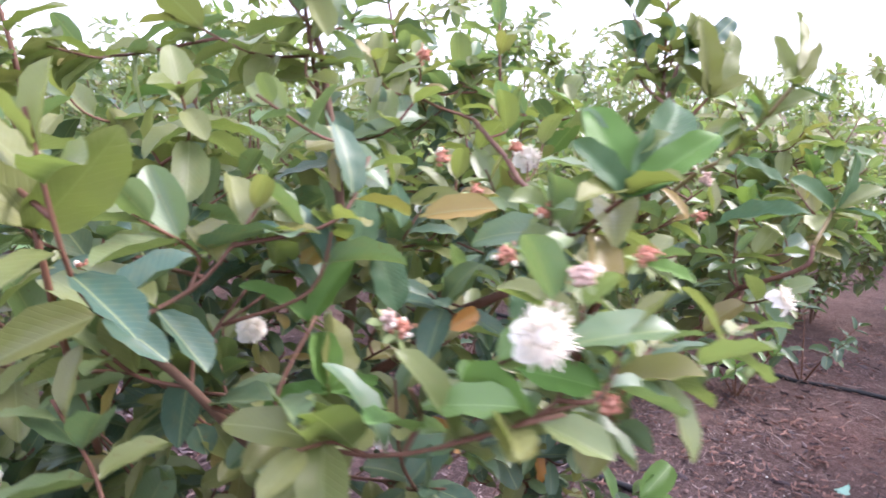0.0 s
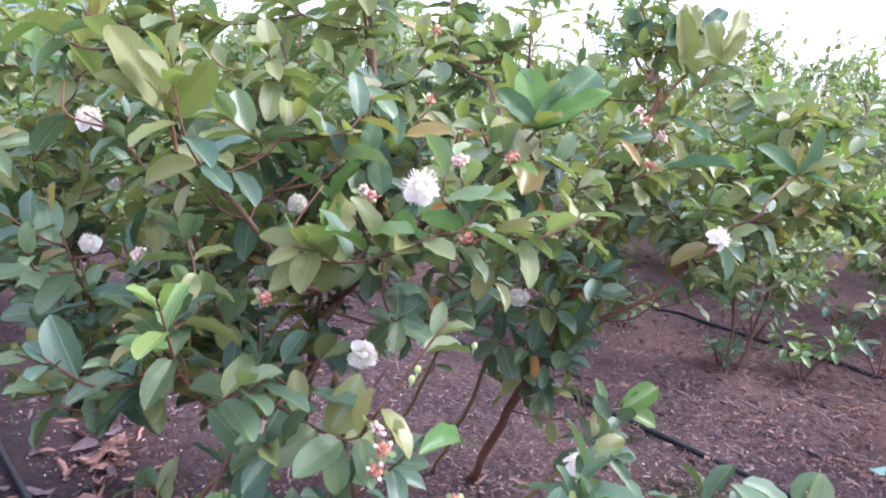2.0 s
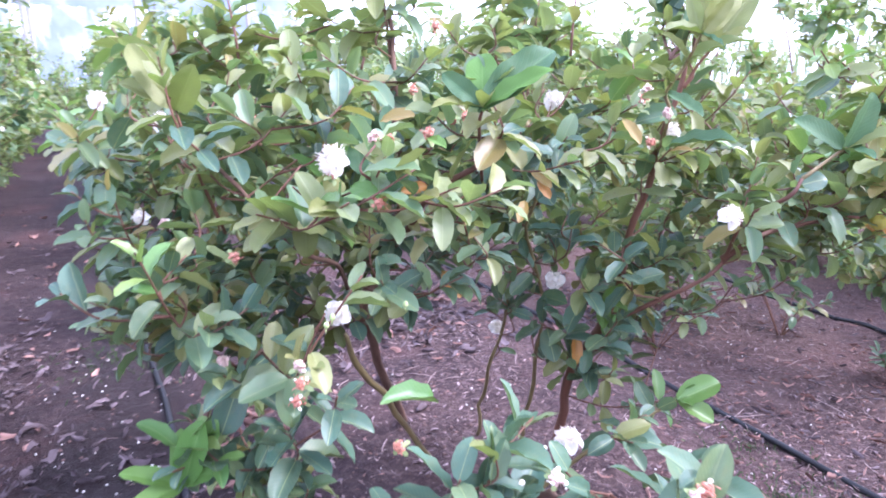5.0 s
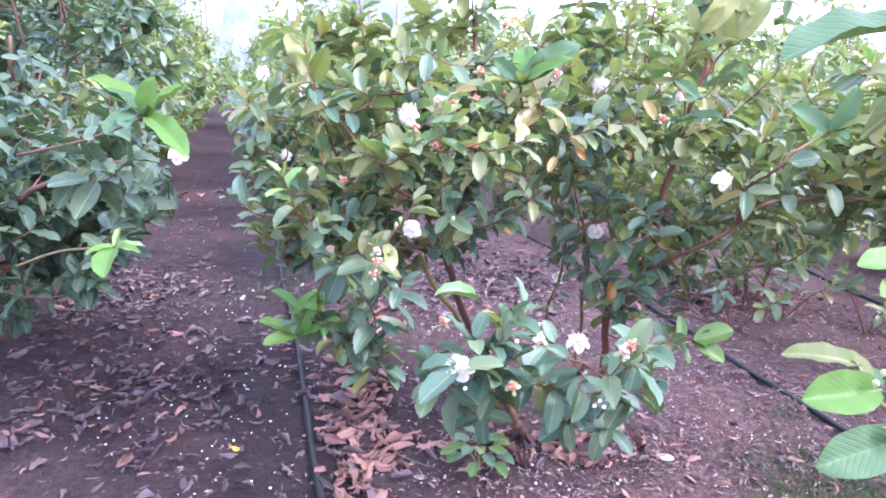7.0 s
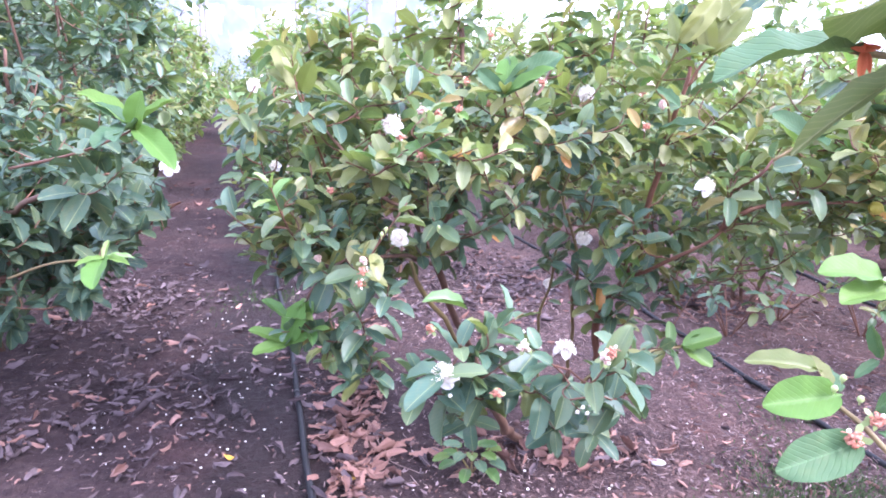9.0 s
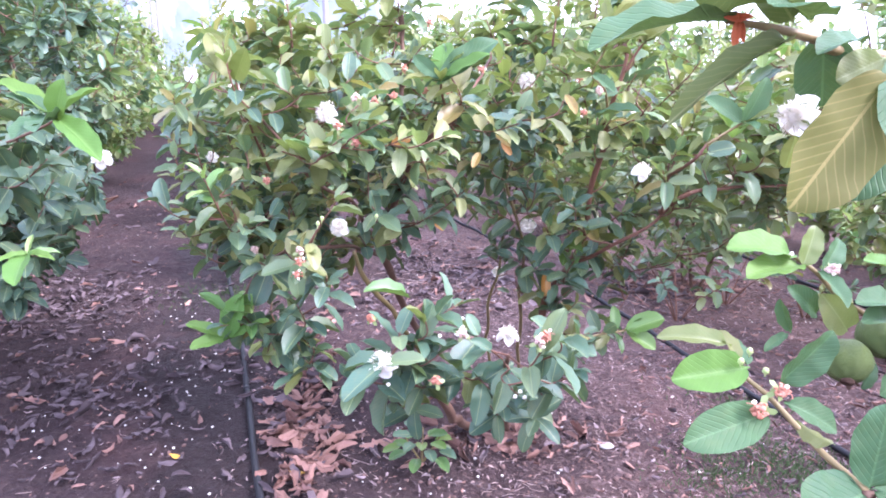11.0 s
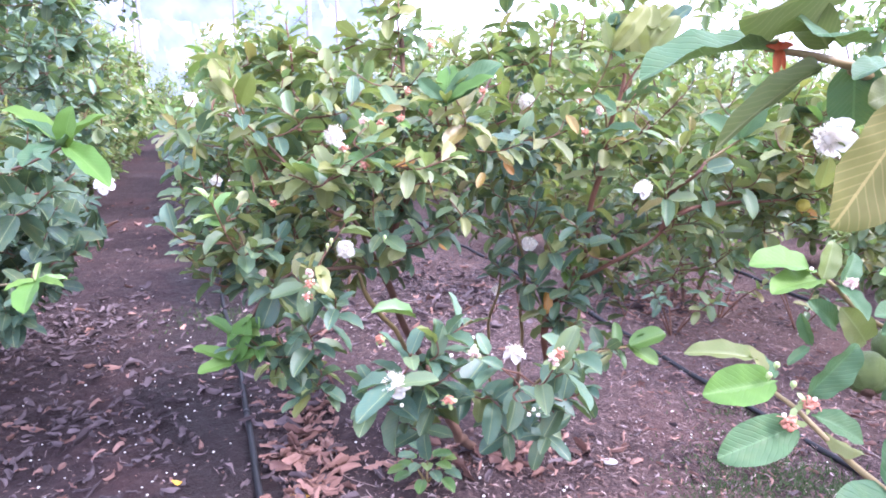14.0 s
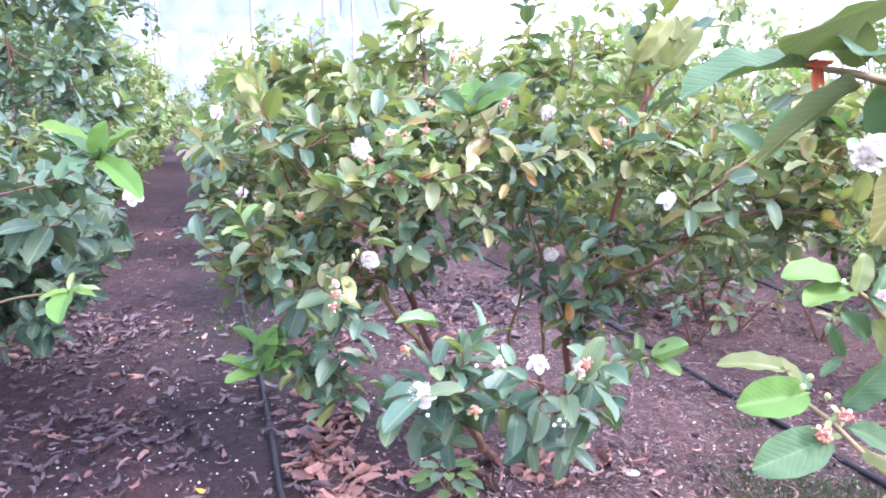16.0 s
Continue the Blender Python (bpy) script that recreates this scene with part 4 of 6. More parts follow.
    for root, tip, broad, mat, up, shape in ((vee, (0.442, 1.259, 1.162), 1.05, SPRAY, (-0.4, -0.85, 0.2), 0), (vee, (0.528, 1.287, 1.195), 0.95, SPRAY, (0.1, -0.95, 0.1), 0), (vee, (0.494, 1.236, 1.159), 0.95, SPRAY, (0.2, -0.9, 0.3), 0), (vee, (0.388, 1.21, 1.11), 0.75, SPRAY, (0.0, -0.5, 0.8), 1), (curl, (0.416, 1.249, 1.054), 0.8, SPRAY, (0.0, -0.5, 0.8), 1), (vee, (0.47, 1.199, 1.088), 0.7, LARGE, (0.2, -0.8, 0.5), 0),
            (curl.lerp(vee, 0.6), (0.41, 1.27, 1.11), 0.85, SPRAY, (-0.2, -0.5, 0.8), 1), (curl.lerp(vee, 0.5), (0.459, 1.301, 1.091), 0.8, LARGE, (-0.2, -0.6, 0.7), 1), (curl.lerp(vee, 0.5), (0.526, 1.243, 1.099), 0.7, SPRAY, (0.2, -0.5, 0.8), 1), (curl.lerp(vee, 0.2), (0.39, 1.255, 1.062), 1.0, SPRAY, (0, -0.8, 0.5), 0),
            (curl, (0.389, 1.278, 1.018), 0.9, SPRAY, (-0.1, -0.9, 0.3), 0), (curl, (0.469, 1.239, 0.991), 1.0, LARGE, (0.2, -0.8, 0.5), 0)):
        set_leaf(plant, root, tip, broad * 0.78, mat, up, shape, True)
    second = (0.557, 1.421, 1.096)
    set_stem(plant, [(0.523, 1.445, 1.03), (0.541, 1.434, 1.07), second], 0.0035, 0.002, RED_STEM, "twig")
    for tip, broad, up in (((0.524, 1.422, 1.201), 0.9, (-0.2, -0.9, 0.3)), ((0.58, 1.47, 1.218), 0.8, (0.2, -0.9, 0.2)), ((0.635, 1.447, 1.194), 0.75, (0.3, -0.6, 0.6)), ((0.602, 1.389, 1.127), 0.8, (0.2, -0.6, 0.7)), ((0.512, 1.451, 1.15), 0.8, (-0.2, -0.7, 0.6))):
        set_leaf(plant, second, tip, broad, SPRAY, up, 0, True)
    fork_top, fork_low = (0.576, 1.483, 1.168), Vector((0.497, 1.446, 1.083))
    set_stem(plant, [(0.52, 1.453, 1.088), fork_low, fork_top, (0.625, 1.466, 1.18)], 0.0045, 0.002, BARK, "twig")
    set_stem(plant, [fork_low, (0.502, 1.501, 1.12), (0.507, 1.522, 1.166)], 0.003, 0.002, BARK, "twig")
    for k, tip in enumerate(((0.591, 1.491, 1.224), (0.523, 1.456, 1.194), (0.636, 1.505, 1.222), (0.667, 1.47, 1.217), (0.592, 1.419, 1.159), (0.514, 1.553, 1.212), (0.465, 1.503, 1.154), (0.537, 1.516, 1.191), (0.546, 1.564, 1.219), (0.505, 1.428, 1.142), (0.489, 1.558, 1.192))):
        root = fork_top if k in (0, 1, 2, 9) else (0.615, 1.47, 1.179) if k in (3, 4) else (0.508, 1.518, 1.152)
        set_leaf(plant, root, tip, 0.95, (SPRAY, LARGE, OLIVE, DARK)[k % 4], (0.3 * math.sin(k), -0.7, 0.5), k % 4, True)
    spray = Vector((-0.29, 1.255, 1.0))
    for tip, broad, mat, up, shape in (((-0.36, 1.272, 1.103), 0.95, SPRAY, (0.4, -0.8, 0.3), 0), ((-0.375, 1.26, 1.044), 0.75, SPRAY, (-0.1, -0.6, 0.7), 1), ((-0.239, 1.197, 1.069), 1.0, SPRAY, (0.3, -0.9, 0.1), 0), ((-0.337, 1.339, 1.052), 0.9, LARGE, (0, -0.6, 0.6), 0)):
        set_leaf(plant, spray, spray.lerp(Vector(tip), 0.88), broad, mat, up, shape, True)
    set_stem(plant, [spray + Vector((0.03, 0.1, -0.2)), spray + Vector((0.01, 0.03, -0.08)), spray], 0.003, 0.002, RED_STEM, "twig")
    fresh = Vector((-0.112, 1.239, 0.863))
    for tip, broad, mat, up, shape in (((-0.098, 1.285, 0.894), 1.1, FRESH, (-0.2, -0.95, 0.0), 2), ((-0.154, 1.271, 0.839), 0.9, FRESH, (0, -0.5, 0.8), 1), ((-0.057, 1.244, 0.832), 0.7, FRESH, (0, -0.5, 0.8), 1), ((-0.069, 1.326, 0.891), 1.0, SPRAY, (0.2, -0.9, 0.2), 0), ((-0.115, 1.233, 0.788), 1.1, SPRAY, (0, -0.95, 0.3), 0), ((-0.044, 1.321, 0.835), 0.9, FRESH, (0, -0.6, 0.7), 0)):
        set_leaf(plant, fresh, tip, broad, mat, up, shape, True)
    pair = (-0.094, 1.319, 0.891)
    for tip, mat in (((-0.147, 1.338, 0.927), FRESH), ((-0.047, 1.326, 0.943), FRESH)):
        set_leaf(plant, pair, tip, 0.75, mat, (0, -0.4, 0.9), 1, True)
    set_leaf(plant, (-0.036, 1.104, 0.912), (-0.001, 1.067, 0.905), 1.15, FRESH, (0, -0.75, 0.65), 0, True)
    set_leaf(plant, (-0.006, 1.148, 0.923), (0.015, 1.167, 0.954), 1.1, LARGE, (0, -0.6, 0.7), 0, True)
    set_leaf(plant, (-0.033, 1.132, 0.887), (-0.043, 1.107, 0.858), 1.3, LARGE, (0, -0.9, 0.4), 0, True)
    set_leaf(plant, (0.001, 1.126, 0.903), (0.039, 1.121, 0.932), 1.2, LARGE, (0, -0.8, 0.5), 0, True)
    set_leaf(plant, (0.059, 1.094, 0.972), (0.079, 1.066, 0.963), 0.95, FRESH, (0, -0.6, 0.8), 1, True)
    set_leaf(plant, (0.068, 1.429, 0.972), (0.105, 1.382, 0.98), 0.9, SPRAY, (0, -0.7, 0.6), 0)
    set_leaf(plant, (-0.026, 1.35, 0.997), (-0.047, 1.325, 0.94), 1.05, LARGE, (0, -0.95, 0.3), 0, True)
    set_leaf(plant, (0.008, 1.353, 1.003), (-0.001, 1.326, 0.966), 1.0, LARGE, (0.1, -0.95, 0.2), 0, True)
    set_leaf(plant, (-0.055, 1.341, 0.982), (-0.107, 1.342, 0.949), 0.85, SPRAY, (0, -0.7, 0.6), 0, True)
    set_leaf(plant, (-0.038, 1.298, 0.953), (-0.035, 1.272, 0.906), 1.4, LARGE, (0, -0.95, 0.3), 0, True)
    set_leaf(plant, (-0.085, 1.629, 1.083), (-0.17, 1.659, 1.079), 0.75, FRESH, (0, -0.6, 0.7), 1, True)
    set_leaf(plant, (-0.068, 1.618, 1.086), (-0.021, 1.63, 1.157), 1.0, SPRAY, (0.2, -0.9, 0.2), 0, True)
    set_leaf(plant, (0.45, 1.307, 0.939), (0.519, 1.23, 0.955), 0.75, LARGE, (0, -0.5, 0.8), 1, True)
    bough = Vector((0.674, 1.307, 0.888))
    for tip, broad, mat, up in (((0.784, 1.322, 1.024), 0.9, LARGE, (0.3, -0.8, 0.3)), ((0.826, 1.29, 0.966), 0.7, SPRAY, (0, -0.4, 0.9)), ((0.677, 1.354, 0.981), 0.9, LARGE, (0.4, -0.8, 0.2)), ((0.752, 1.253, 0.926), 0.8, LARGE, (0, -0.4, 0.9))):
        set_leaf(plant, bough.lerp(Vector((0.778, 1.328, 0.952)), 0.7), tip, broad, mat, up, 0)
    set_stem(plant, [bough, (0.778, 1.328, 0.952), (0.849, 1.339, 0.975)], 0.0032, 0.002, GREEN_STEM, "twig")
    set_stem(plant, [(0.626, 1.387, 0.811), bough - Vector((0.02, 0, 0.03)), bough], 0.004, 0.003, RED_STEM, "twig")
    for p in ((0.867, 1.513, 0.853), (0.892, 1.51, 0.833)):
        fruit(plant, p, 0.040)
    fruit(plant, (0.998, 1.548, 0.763), 0.032, ripe=True)
    for p in ((-0.066, 1.027, 0.757), (-0.059, 1.03, 0.766), (0.16, 1.071, 0.882), (0.029, 1.085, 0.762)):
        bud(plant, p, 1.0)
    return plant


main_bush()


def low_bush():
    rng = random.Random(31)
    stems = [
        ([(0.20, 1.72, -0.02), (0.16, 1.319, 0.246), (0.132, 1.149, 0.39), (0.115, 1.023, 0.506), (0.098, 0.983, 0.554)], 0.013, 0.004, BARK),
        ([(0.315, 1.70, -0.02), (0.277, 1.426, 0.236), (0.273, 1.119, 0.449), (0.28, 0.988, 0.54)], 0.010, 0.004, BARK),
        ([(0.12, 1.95, -0.02), (-0.035, 1.473, 0.476), (-0.064, 1.392, 0.571), (-0.072, 1.354, 0.621)], 0.008, 0.004, GREEN_STEM),
        ([(0.115, 1.023, 0.506), (0.07, 0.972, 0.52), (0.048, 0.921, 0.525)], 0.006, 0.003, BARK),
        ([(0.277, 1.426, 0.236), (0.414, 1.373, 0.402), (0.591, 1.506, 0.4)], 0.005, 0.002, GREEN_STEM),
    ]
    mature = [(0.05, 0.912, 0.529), (0.09, 0.969, 0.581), (0.155, 1.02, 0.608), (0.133, 0.977, 0.606), (0.194, 1.055, 0.615), (0.275, 0.943, 0.527), (0.331, 0.9, 0.589), (0.346, 0.891, 0.632), (0.218, 0.995, 0.577), (0.249, 0.97, 0.556)]
    dark = [(0.119, 0.979, 0.536), (0.189, 1.022, 0.488), (0.231, 1.022, 0.479), (0.299, 0.917, 0.499), (0.341, 0.956, 0.482), (0.169, 0.984, 0.547), (0.095, 1.014, 0.475), (0.284, 0.966, 0.452), (0.07, 1.048, 0.411), (0.014, 0.944, 0.502), (0.391, 0.987, 0.514), (0.413, 1.092, 0.515), (0.01, 1.019, 0.513), (0.339, 1.009, 0.411), (0.257, 1.096, 0.361), (0.108, 1.096, 0.39), (0.155, 1.063, 0.456), (0.244, 1.058, 0.416), (0.48, 1.385, 0.436), (0.529, 1.435, 0.419), (0.416, 1.28, 0.44), (0.308, 0.936, 0.532)]
    shoots = [(p, 0) for p in mature] + [(p, 3) for p in dark]
    plant = bush("guava_bush", (0.25, 1.72, 0.0), stems, shoots, 9, "low spreading guava bush with broad drooping leaves and flowers", lambda p: True, 300, 0.070, 5, mats=[SHADY, YOUNG, OLIVE, DARK], blooms=[((0.069, 0.913, 0.545), 0.05), ((0.284, 1.212, 0.489), 0.05)])
    flower(plant, (0.069, 0.913, 0.545), (-0.3, -0.6, 0.6), 1.25, 2)
    flower(plant, (0.284, 1.212, 0.489), (0, -0.2, 1), 1.2, 3)
    for k, p in enumerate([(0.16, 0.914, 0.518), (0.322, 0.856, 0.62), (0.33, 0.859, 0.629), (0.2, 0.946, 0.593), (0.02, 1.084, 0.56)]):
        withered(plant, p, (0.3 * math.sin(k), -0.6, 0.5), 1.15, 3 * k + 2 if k % 2 else k * 3)
    for k, p in enumerate([(0.299, 0.882, 0.524), (0.311, 0.883, 0.528), (0.32, 0.882, 0.52), (0.306, 0.88, 0.515), (0.291, 0.879, 0.516), (0.161, 0.953, 0.585), (0.082, 0.89, 0.52), (0.197, 1.0, 0.601)]):
        bud(plant, p, 0.95, (0.2, -0.6, 0.5), True)
    set_leaf(plant, (0.332, 0.863, 0.604), (0.362, 0.881, 0.669), 0.85, SHADY, (-0.5, -1, 0.2), 1)
    set_leaf(plant, (0.07, 0.907, 0.548), (0.012, 0.861, 0.5), 0.95, SHADY, (-0.2, -0.5, 0.9), 0)
    set_leaf(plant, (0.065, 0.908, 0.552), (0.0, 0.927, 0.52), 0.95, SHADY, (0, -0.3, 0.9), 3)
    set_leaf(plant, (0.075, 0.907, 0.548), (0.143, 0.885, 0.568), 0.9, SHADY, (0, -0.4, 0.9), 0)
    set_leaf(plant, (0.072, 1.192, 0.571), (-0.008, 1.143, 0.595), 0.8, YOUNG, (0, -0.3, 0.9), 3)
    young = thing("guava_sapling", on_ground(0.077, 1.50), "small bright green guava sucker growing from the soil", "guava plant")
    for k in range(20):
        a, r = k * 2.4, 0.022 + 0.0022 * k
        top = Vector((0.077 + r * math.cos(a), 1.49 + 0.8 * r * math.sin(a), 0.085 - 0.003 * k + 0.012 * math.sin(k * 1.9)))
        set_leaf(young, top, top + Vector((0.046 * math.cos(a), 0.040 * math.sin(a) - 0.012, 0.012 - 0.0014 * k)), 1.2, (GRASSY, SHADY, YOUNG)[k % 3], (0.2 * math.cos(a), -0.3, 0.9), k % 5)
    for k in range(4):
        set_stem(young, [on_ground(0.077, 1.5, -0.01), (0.077 + 0.03 * math.cos(k * 1.6), 1.49 + 0.03 * math.sin(k * 1.6), 0.05), (0.077 + 0.05 * math.cos(k * 1.6), 1.49 + 0.04 * math.sin(k * 1.6), 0.085)], 0.003, 0.0015, GREEN_STEM)


low_bush()


# ---- the bush whose branches reach in close by ----
def near_bush():
    base = Vector((1.02, 0.62, 0.0))
    plant = thing("guava_bush", base, "guava bush with large ribbed leaves, green fruit and a white flower", "guava bush")
    set_stem(plant, [(1.02, 0.62, -0.03), (1.0, 0.62, 0.3), (0.93, 0.60, 0.62), (0.80, 0.50, 0.90), (0.72, 0.44, 1.02)], 0.018, 0.008, BARK, "stem")
    set_stem(plant, [(0.93, 0.60, 0.62), (0.80, 0.54, 0.68), (0.565, 0.37, 0.688), (0.549, 0.373, 0.703)], 0.008, 0.005, BARK)
    set_stem(plant, [(0.549, 0.373, 0.703), (0.525, 0.398, 0.719), (0.507, 0.422, 0.735), (0.49, 0.436, 0.751), (0.475, 0.449, 0.761), (0.467, 0.451, 0.771)], 0.0032, 0.0018, GREEN_STEM)
    set_stem(plant, [(0.80, 0.60, 0.74), (0.70, 0.59, 0.765), (0.628, 0.55, 0.79), (0.583, 0.528, 0.815), (0.555, 0.524, 0.841), (0.528, 0.518, 0.858)], 0.0036, 0.0018, GREEN_STEM)
    set_stem(plant, [(0.93, 0.60, 0.62), (0.87, 0.60, 0.69), (0.80, 0.60, 0.74)], 0.008, 0.004, BARK)
    set_stem(plant, [(0.72, 0.44, 1.02), (0.467, 0.328, 1.035), (0.429, 0.305, 1.042), (0.4, 0.294, 1.047), (0.369, 0.282, 1.05)], 0.0045, 0.0018, GREEN_STEM)
    eye = Vector((0.0, -0.9, 0.45))
    def lf(a, b, broad, mat, up=None, shape=0):
        set_leaf(plant, a, b, broad * (1.0 if mat in (UNDER, UNDER_SHADED) else 1.2), mat, up or eye, shape, True)
    # the lower twig
    lf((0.484, 0.423, 0.74), (0.407, 0.386, 0.728), 0.82, LARGE, (0.1, -0.75, 0.65), 0)
    lf((0.469, 0.442, 0.774), (0.401, 0.418, 0.77), 1.0, FRESH, (0.05, -0.75, 0.6), 2)
    lf((0.46, 0.465, 0.786), (0.397, 0.465, 0.79), 0.62, OLIVE, (0, -0.5, 0.85), 1)
    lf((0.467, 0.453, 0.776), (0.456, 0.487, 0.791), 0.75, OLIVE, (0.3, -0.6, 0.6), 1)
    lf((0.474, 0.452, 0.773), (0.472, 0.496, 0.781), 0.8, LARGE, (0.3, -0.6, 0.5), 0)
    lf((0.5, 0.44, 0.763), (0.539, 0.443, 0.811), 1.0, LARGE, (0.25, -0.9, 0.2), 2)
    lf((0.507, 0.435, 0.745), (0.55, 0.431, 0.723), 1.0, LARGE, (0.4, -0.6, 0.6), 1)
    lf((0.512, 0.422, 0.735), (0.522, 0.382, 0.738), 0.8, OLIVE, (0.2, -0.3, -0.8), 2)
    lf((0.551, 0.374, 0.707), (0.558, 0.382, 0.775), 1.1, LARGE, (-0.1, -0.9, 0.3), 3)
    lf((0.548, 0.373, 0.702), (0.484, 0.329, 0.699), 1.2, LARGE, (-0.2, -0.7, 0.7), 3)
    lf((0.555, 0.373, 0.702), (0.569, 0.342, 0.699), 1.0, LARGE, (0.3, -0.6, 0.6), 0)
    lf((0.555, 0.374, 0.706), (0.602, 0.4, 0.718), 0.9, LARGE, (0.2, -0.8, 0.4), 0)
    lf((0.462, 0.331, 0.67), (0.445, 0.337, 0.694), 0.9, FRESH, (-0.2, -0.6, 0.7), 1)
    lf((0.475, 0.331, 0.67), (0.483, 0.339, 0.699), 0.9, FRESH, (0.2, -0.8, 0.5), 0)
    # the twig with the fruit
    lf((0.528, 0.518, 0.858), (0.46, 0.497, 0.868), 0.92, FRESH, (0, -0.45, 0.9), 1)
    lf((0.538, 0.515, 0.849), (0.549, 0.526, 0.886), 1.1, OLIVE, (0.2, -0.9, 0.2), 0)
    lf((0.536, 0.516, 0.849), (0.472, 0.472, 0.848), 0.75, FRESH, (0, -0.3, 0.9), 0)
    lf((0.557, 0.524, 0.841), (0.571, 0.488, 0.818), 0.9, LARGE, (0.3, -0.6, 0.7), 1)
    lf((0.56, 0.524, 0.841), (0.586, 0.553, 0.868), 0.8, LARGE, (0.3, -0.7, 0.4), 1)
    lf((0.561, 0.523, 0.799), (0.525, 0.51, 0.83), 0.85, LARGE, (-0.3, -0.7, 0.6), 1)
    lf((0.533, 0.509, 0.786), (0.518, 0.507, 0.818), 0.7, LARGE, (-0.6, -0.6, 0.2), 2)
    lf((0.53, 0.508, 0.783), (0.505, 0.493, 0.77), 0.6, LARGE, (0, -0.4, 0.9), 0)
    lf((0.591, 0.521, 0.785), (0.556, 0.509, 0.824), 1.1, OLIVE, (-0.2, -0.9, 0.3), 1)
    lf((0.645, 0.527, 0.805), (0.583, 0.499, 0.82), 0.85, LARGE, (0, -0.4, 0.9), 1)
    lf((0.635, 0.525, 0.797), (0.589, 0.494, 0.803), 0.8, LARGE, (0, -0.5, 0.8), 1)
    lf((0.651, 0.555, 0.831), (0.605, 0.539, 0.851), 0.8, FRESH, (0, -0.4, 0.9), 1)
    lf((0.63, 0.532, 0.745), (0.612, 0.516, 0.726), 0.9, LARGE, (0.2, -0.9, 0.2), 0)
    lf((0.647, 0.514, 0.753), (0.619, 0.496, 0.729), 1.1, LARGE, (0.1, -0.95, 0.1), 3)
    fruit(plant, (0.603, 0.532, 0.748), 0.045, (-0.25, -0.75, -0.6))
    fruit(plant, (0.646, 0.559, 0.766), 0.045, (0.3, -0.6, -0.8))
    # the upper twig
    lf((0.372, 0.282, 1.049), (0.291, 0.252, 1.032), 0.8, LARGE, (0.0, -0.2, 0.95), 1)
    lf((0.408, 0.293, 1.04), (0.337, 0.257, 0.994), 0.36, UNDER_SHADED, (0.65, 0.2, 0.6), 1)
    lf((0.43, 0.297, 1.095), (0.342, 0.252, 1.063), 0.85, UNDER_SHADED, (-0.1, -0.6, -0.75), 3)
    lf((0.41, 0.296, 1.052), (0.389, 0.3, 1.08), 1.6, UNDER_SHADED, (0.3, -0.8, -0.5), 1)
    lf((0.42, 0.297, 1.053), (0.378, 0.243, 1.055), 1.1, LARGE, (-0.2, -0.6, 0.7), 0)
    lf((0.438, 0.317, 1.046), (0.447, 0.326, 1.003), 1.3, LARGE, (-0.15, -0.95, 0.1), 3)
    lf((0.455, 0.305, 1.041), (0.42, 0.281, 1.033), 0.85, LARGE, (0, -0.3, 0.95), 1)
    lf((0.473, 0.314, 1.032), (0.446, 0.31, 1.019), 1.3, OLIVE, (-0.1, -0.9, 0.2), 3)
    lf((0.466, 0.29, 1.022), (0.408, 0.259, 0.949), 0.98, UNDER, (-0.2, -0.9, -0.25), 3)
    lf((0.5, 0.324, 0.989), (0.459, 0.302, 0.949), 0.95, LARGE, (-0.1, -0.8, 0.5), 0)
    lf((0.484, 0.306, 1.038), (0.464, 0.258, 0.979), 0.75, LARGE, (-0.4, -0.8, 0.3), 0)
    lf((0.427, 0.31, 0.985), (0.426, 0.315, 0.965), 1.0, OLIVE, (-0.2, -0.9, 0.2), 0)
    flower(plant, (0.424, 0.303, 0.998), (-0.75, -0.35, -0.15), 0.70, 1, 0.9)
    for a, b, broad in (((0.376, 0.283, 1.05), (0.373, 0.274, 1.034), 0.5), ((0.378, 0.282, 1.049), (0.378, 0.276, 1.038), 0.5), ((0.378, 0.282, 1.051), (0.365, 0.273, 1.051), 0.7), ((0.375, 0.283, 1.051), (0.379, 0.269, 1.051), 0.6)):
        set_leaf(plant, a, b, broad, RUST, (-0.4, -0.9, 0.1), 0)
    withered(plant, (0.477, 0.415, 0.749), (-0.5, -0.7, 0.1), 0.95, 1)
    withered(plant, (0.494, 0.428, 0.76), (0.3, -0.8, 0.4), 0.85, 0)
    withered(plant, (0.568, 0.525, 0.844), (0.2, -0.8, 0.4), 0.7, 2)
    for p, pale in (((0.462, 0.434, 0.783), False), ((0.473, 0.446, 0.788), False), ((0.483, 0.432, 0.776), False), ((0.497, 0.42, 0.768), True), ((0.523, 0.508, 0.862), True)):
        bud(plant, p, 0.8 if not pale else 0.55, (-0.2, -0.5, 0.8), pale)
    # the rest of its crown, beside the walker
    rng = random.Random(77)
    leaves = []
    for k in range(40):
        tip = Vector((1.12 + rng.uniform(-0.12, 0.5), 0.62 + rng.uniform(-0.5, 0.35), 0.45 + rng.random() * 0.75))
        root = Vector((1.0, 0.62, max(0.3, tip.z - 0.25)))
        path = smooth_path([root, root.lerp(tip, 0.5) + Vector((0, 0, -0.03)), tip], 5)
        v, f = tube([q - base for q in path], [0.004] * (len(path) - 1) + [0.0015], 5)
        part("branch", mesh_of("branch", v, f, BARK), plant)
        shoot_leaves(path, rng, 0.1, rng.choice((0, 0, 3, 1)), 5, leaves)
    for st in range(4):
        joined_leaves("foliage", [(Matrix.Translation(-base) @ m, s) for m, s, q in leaves if q == st], SHAPES, STYLE[st], plant)


near_bush()


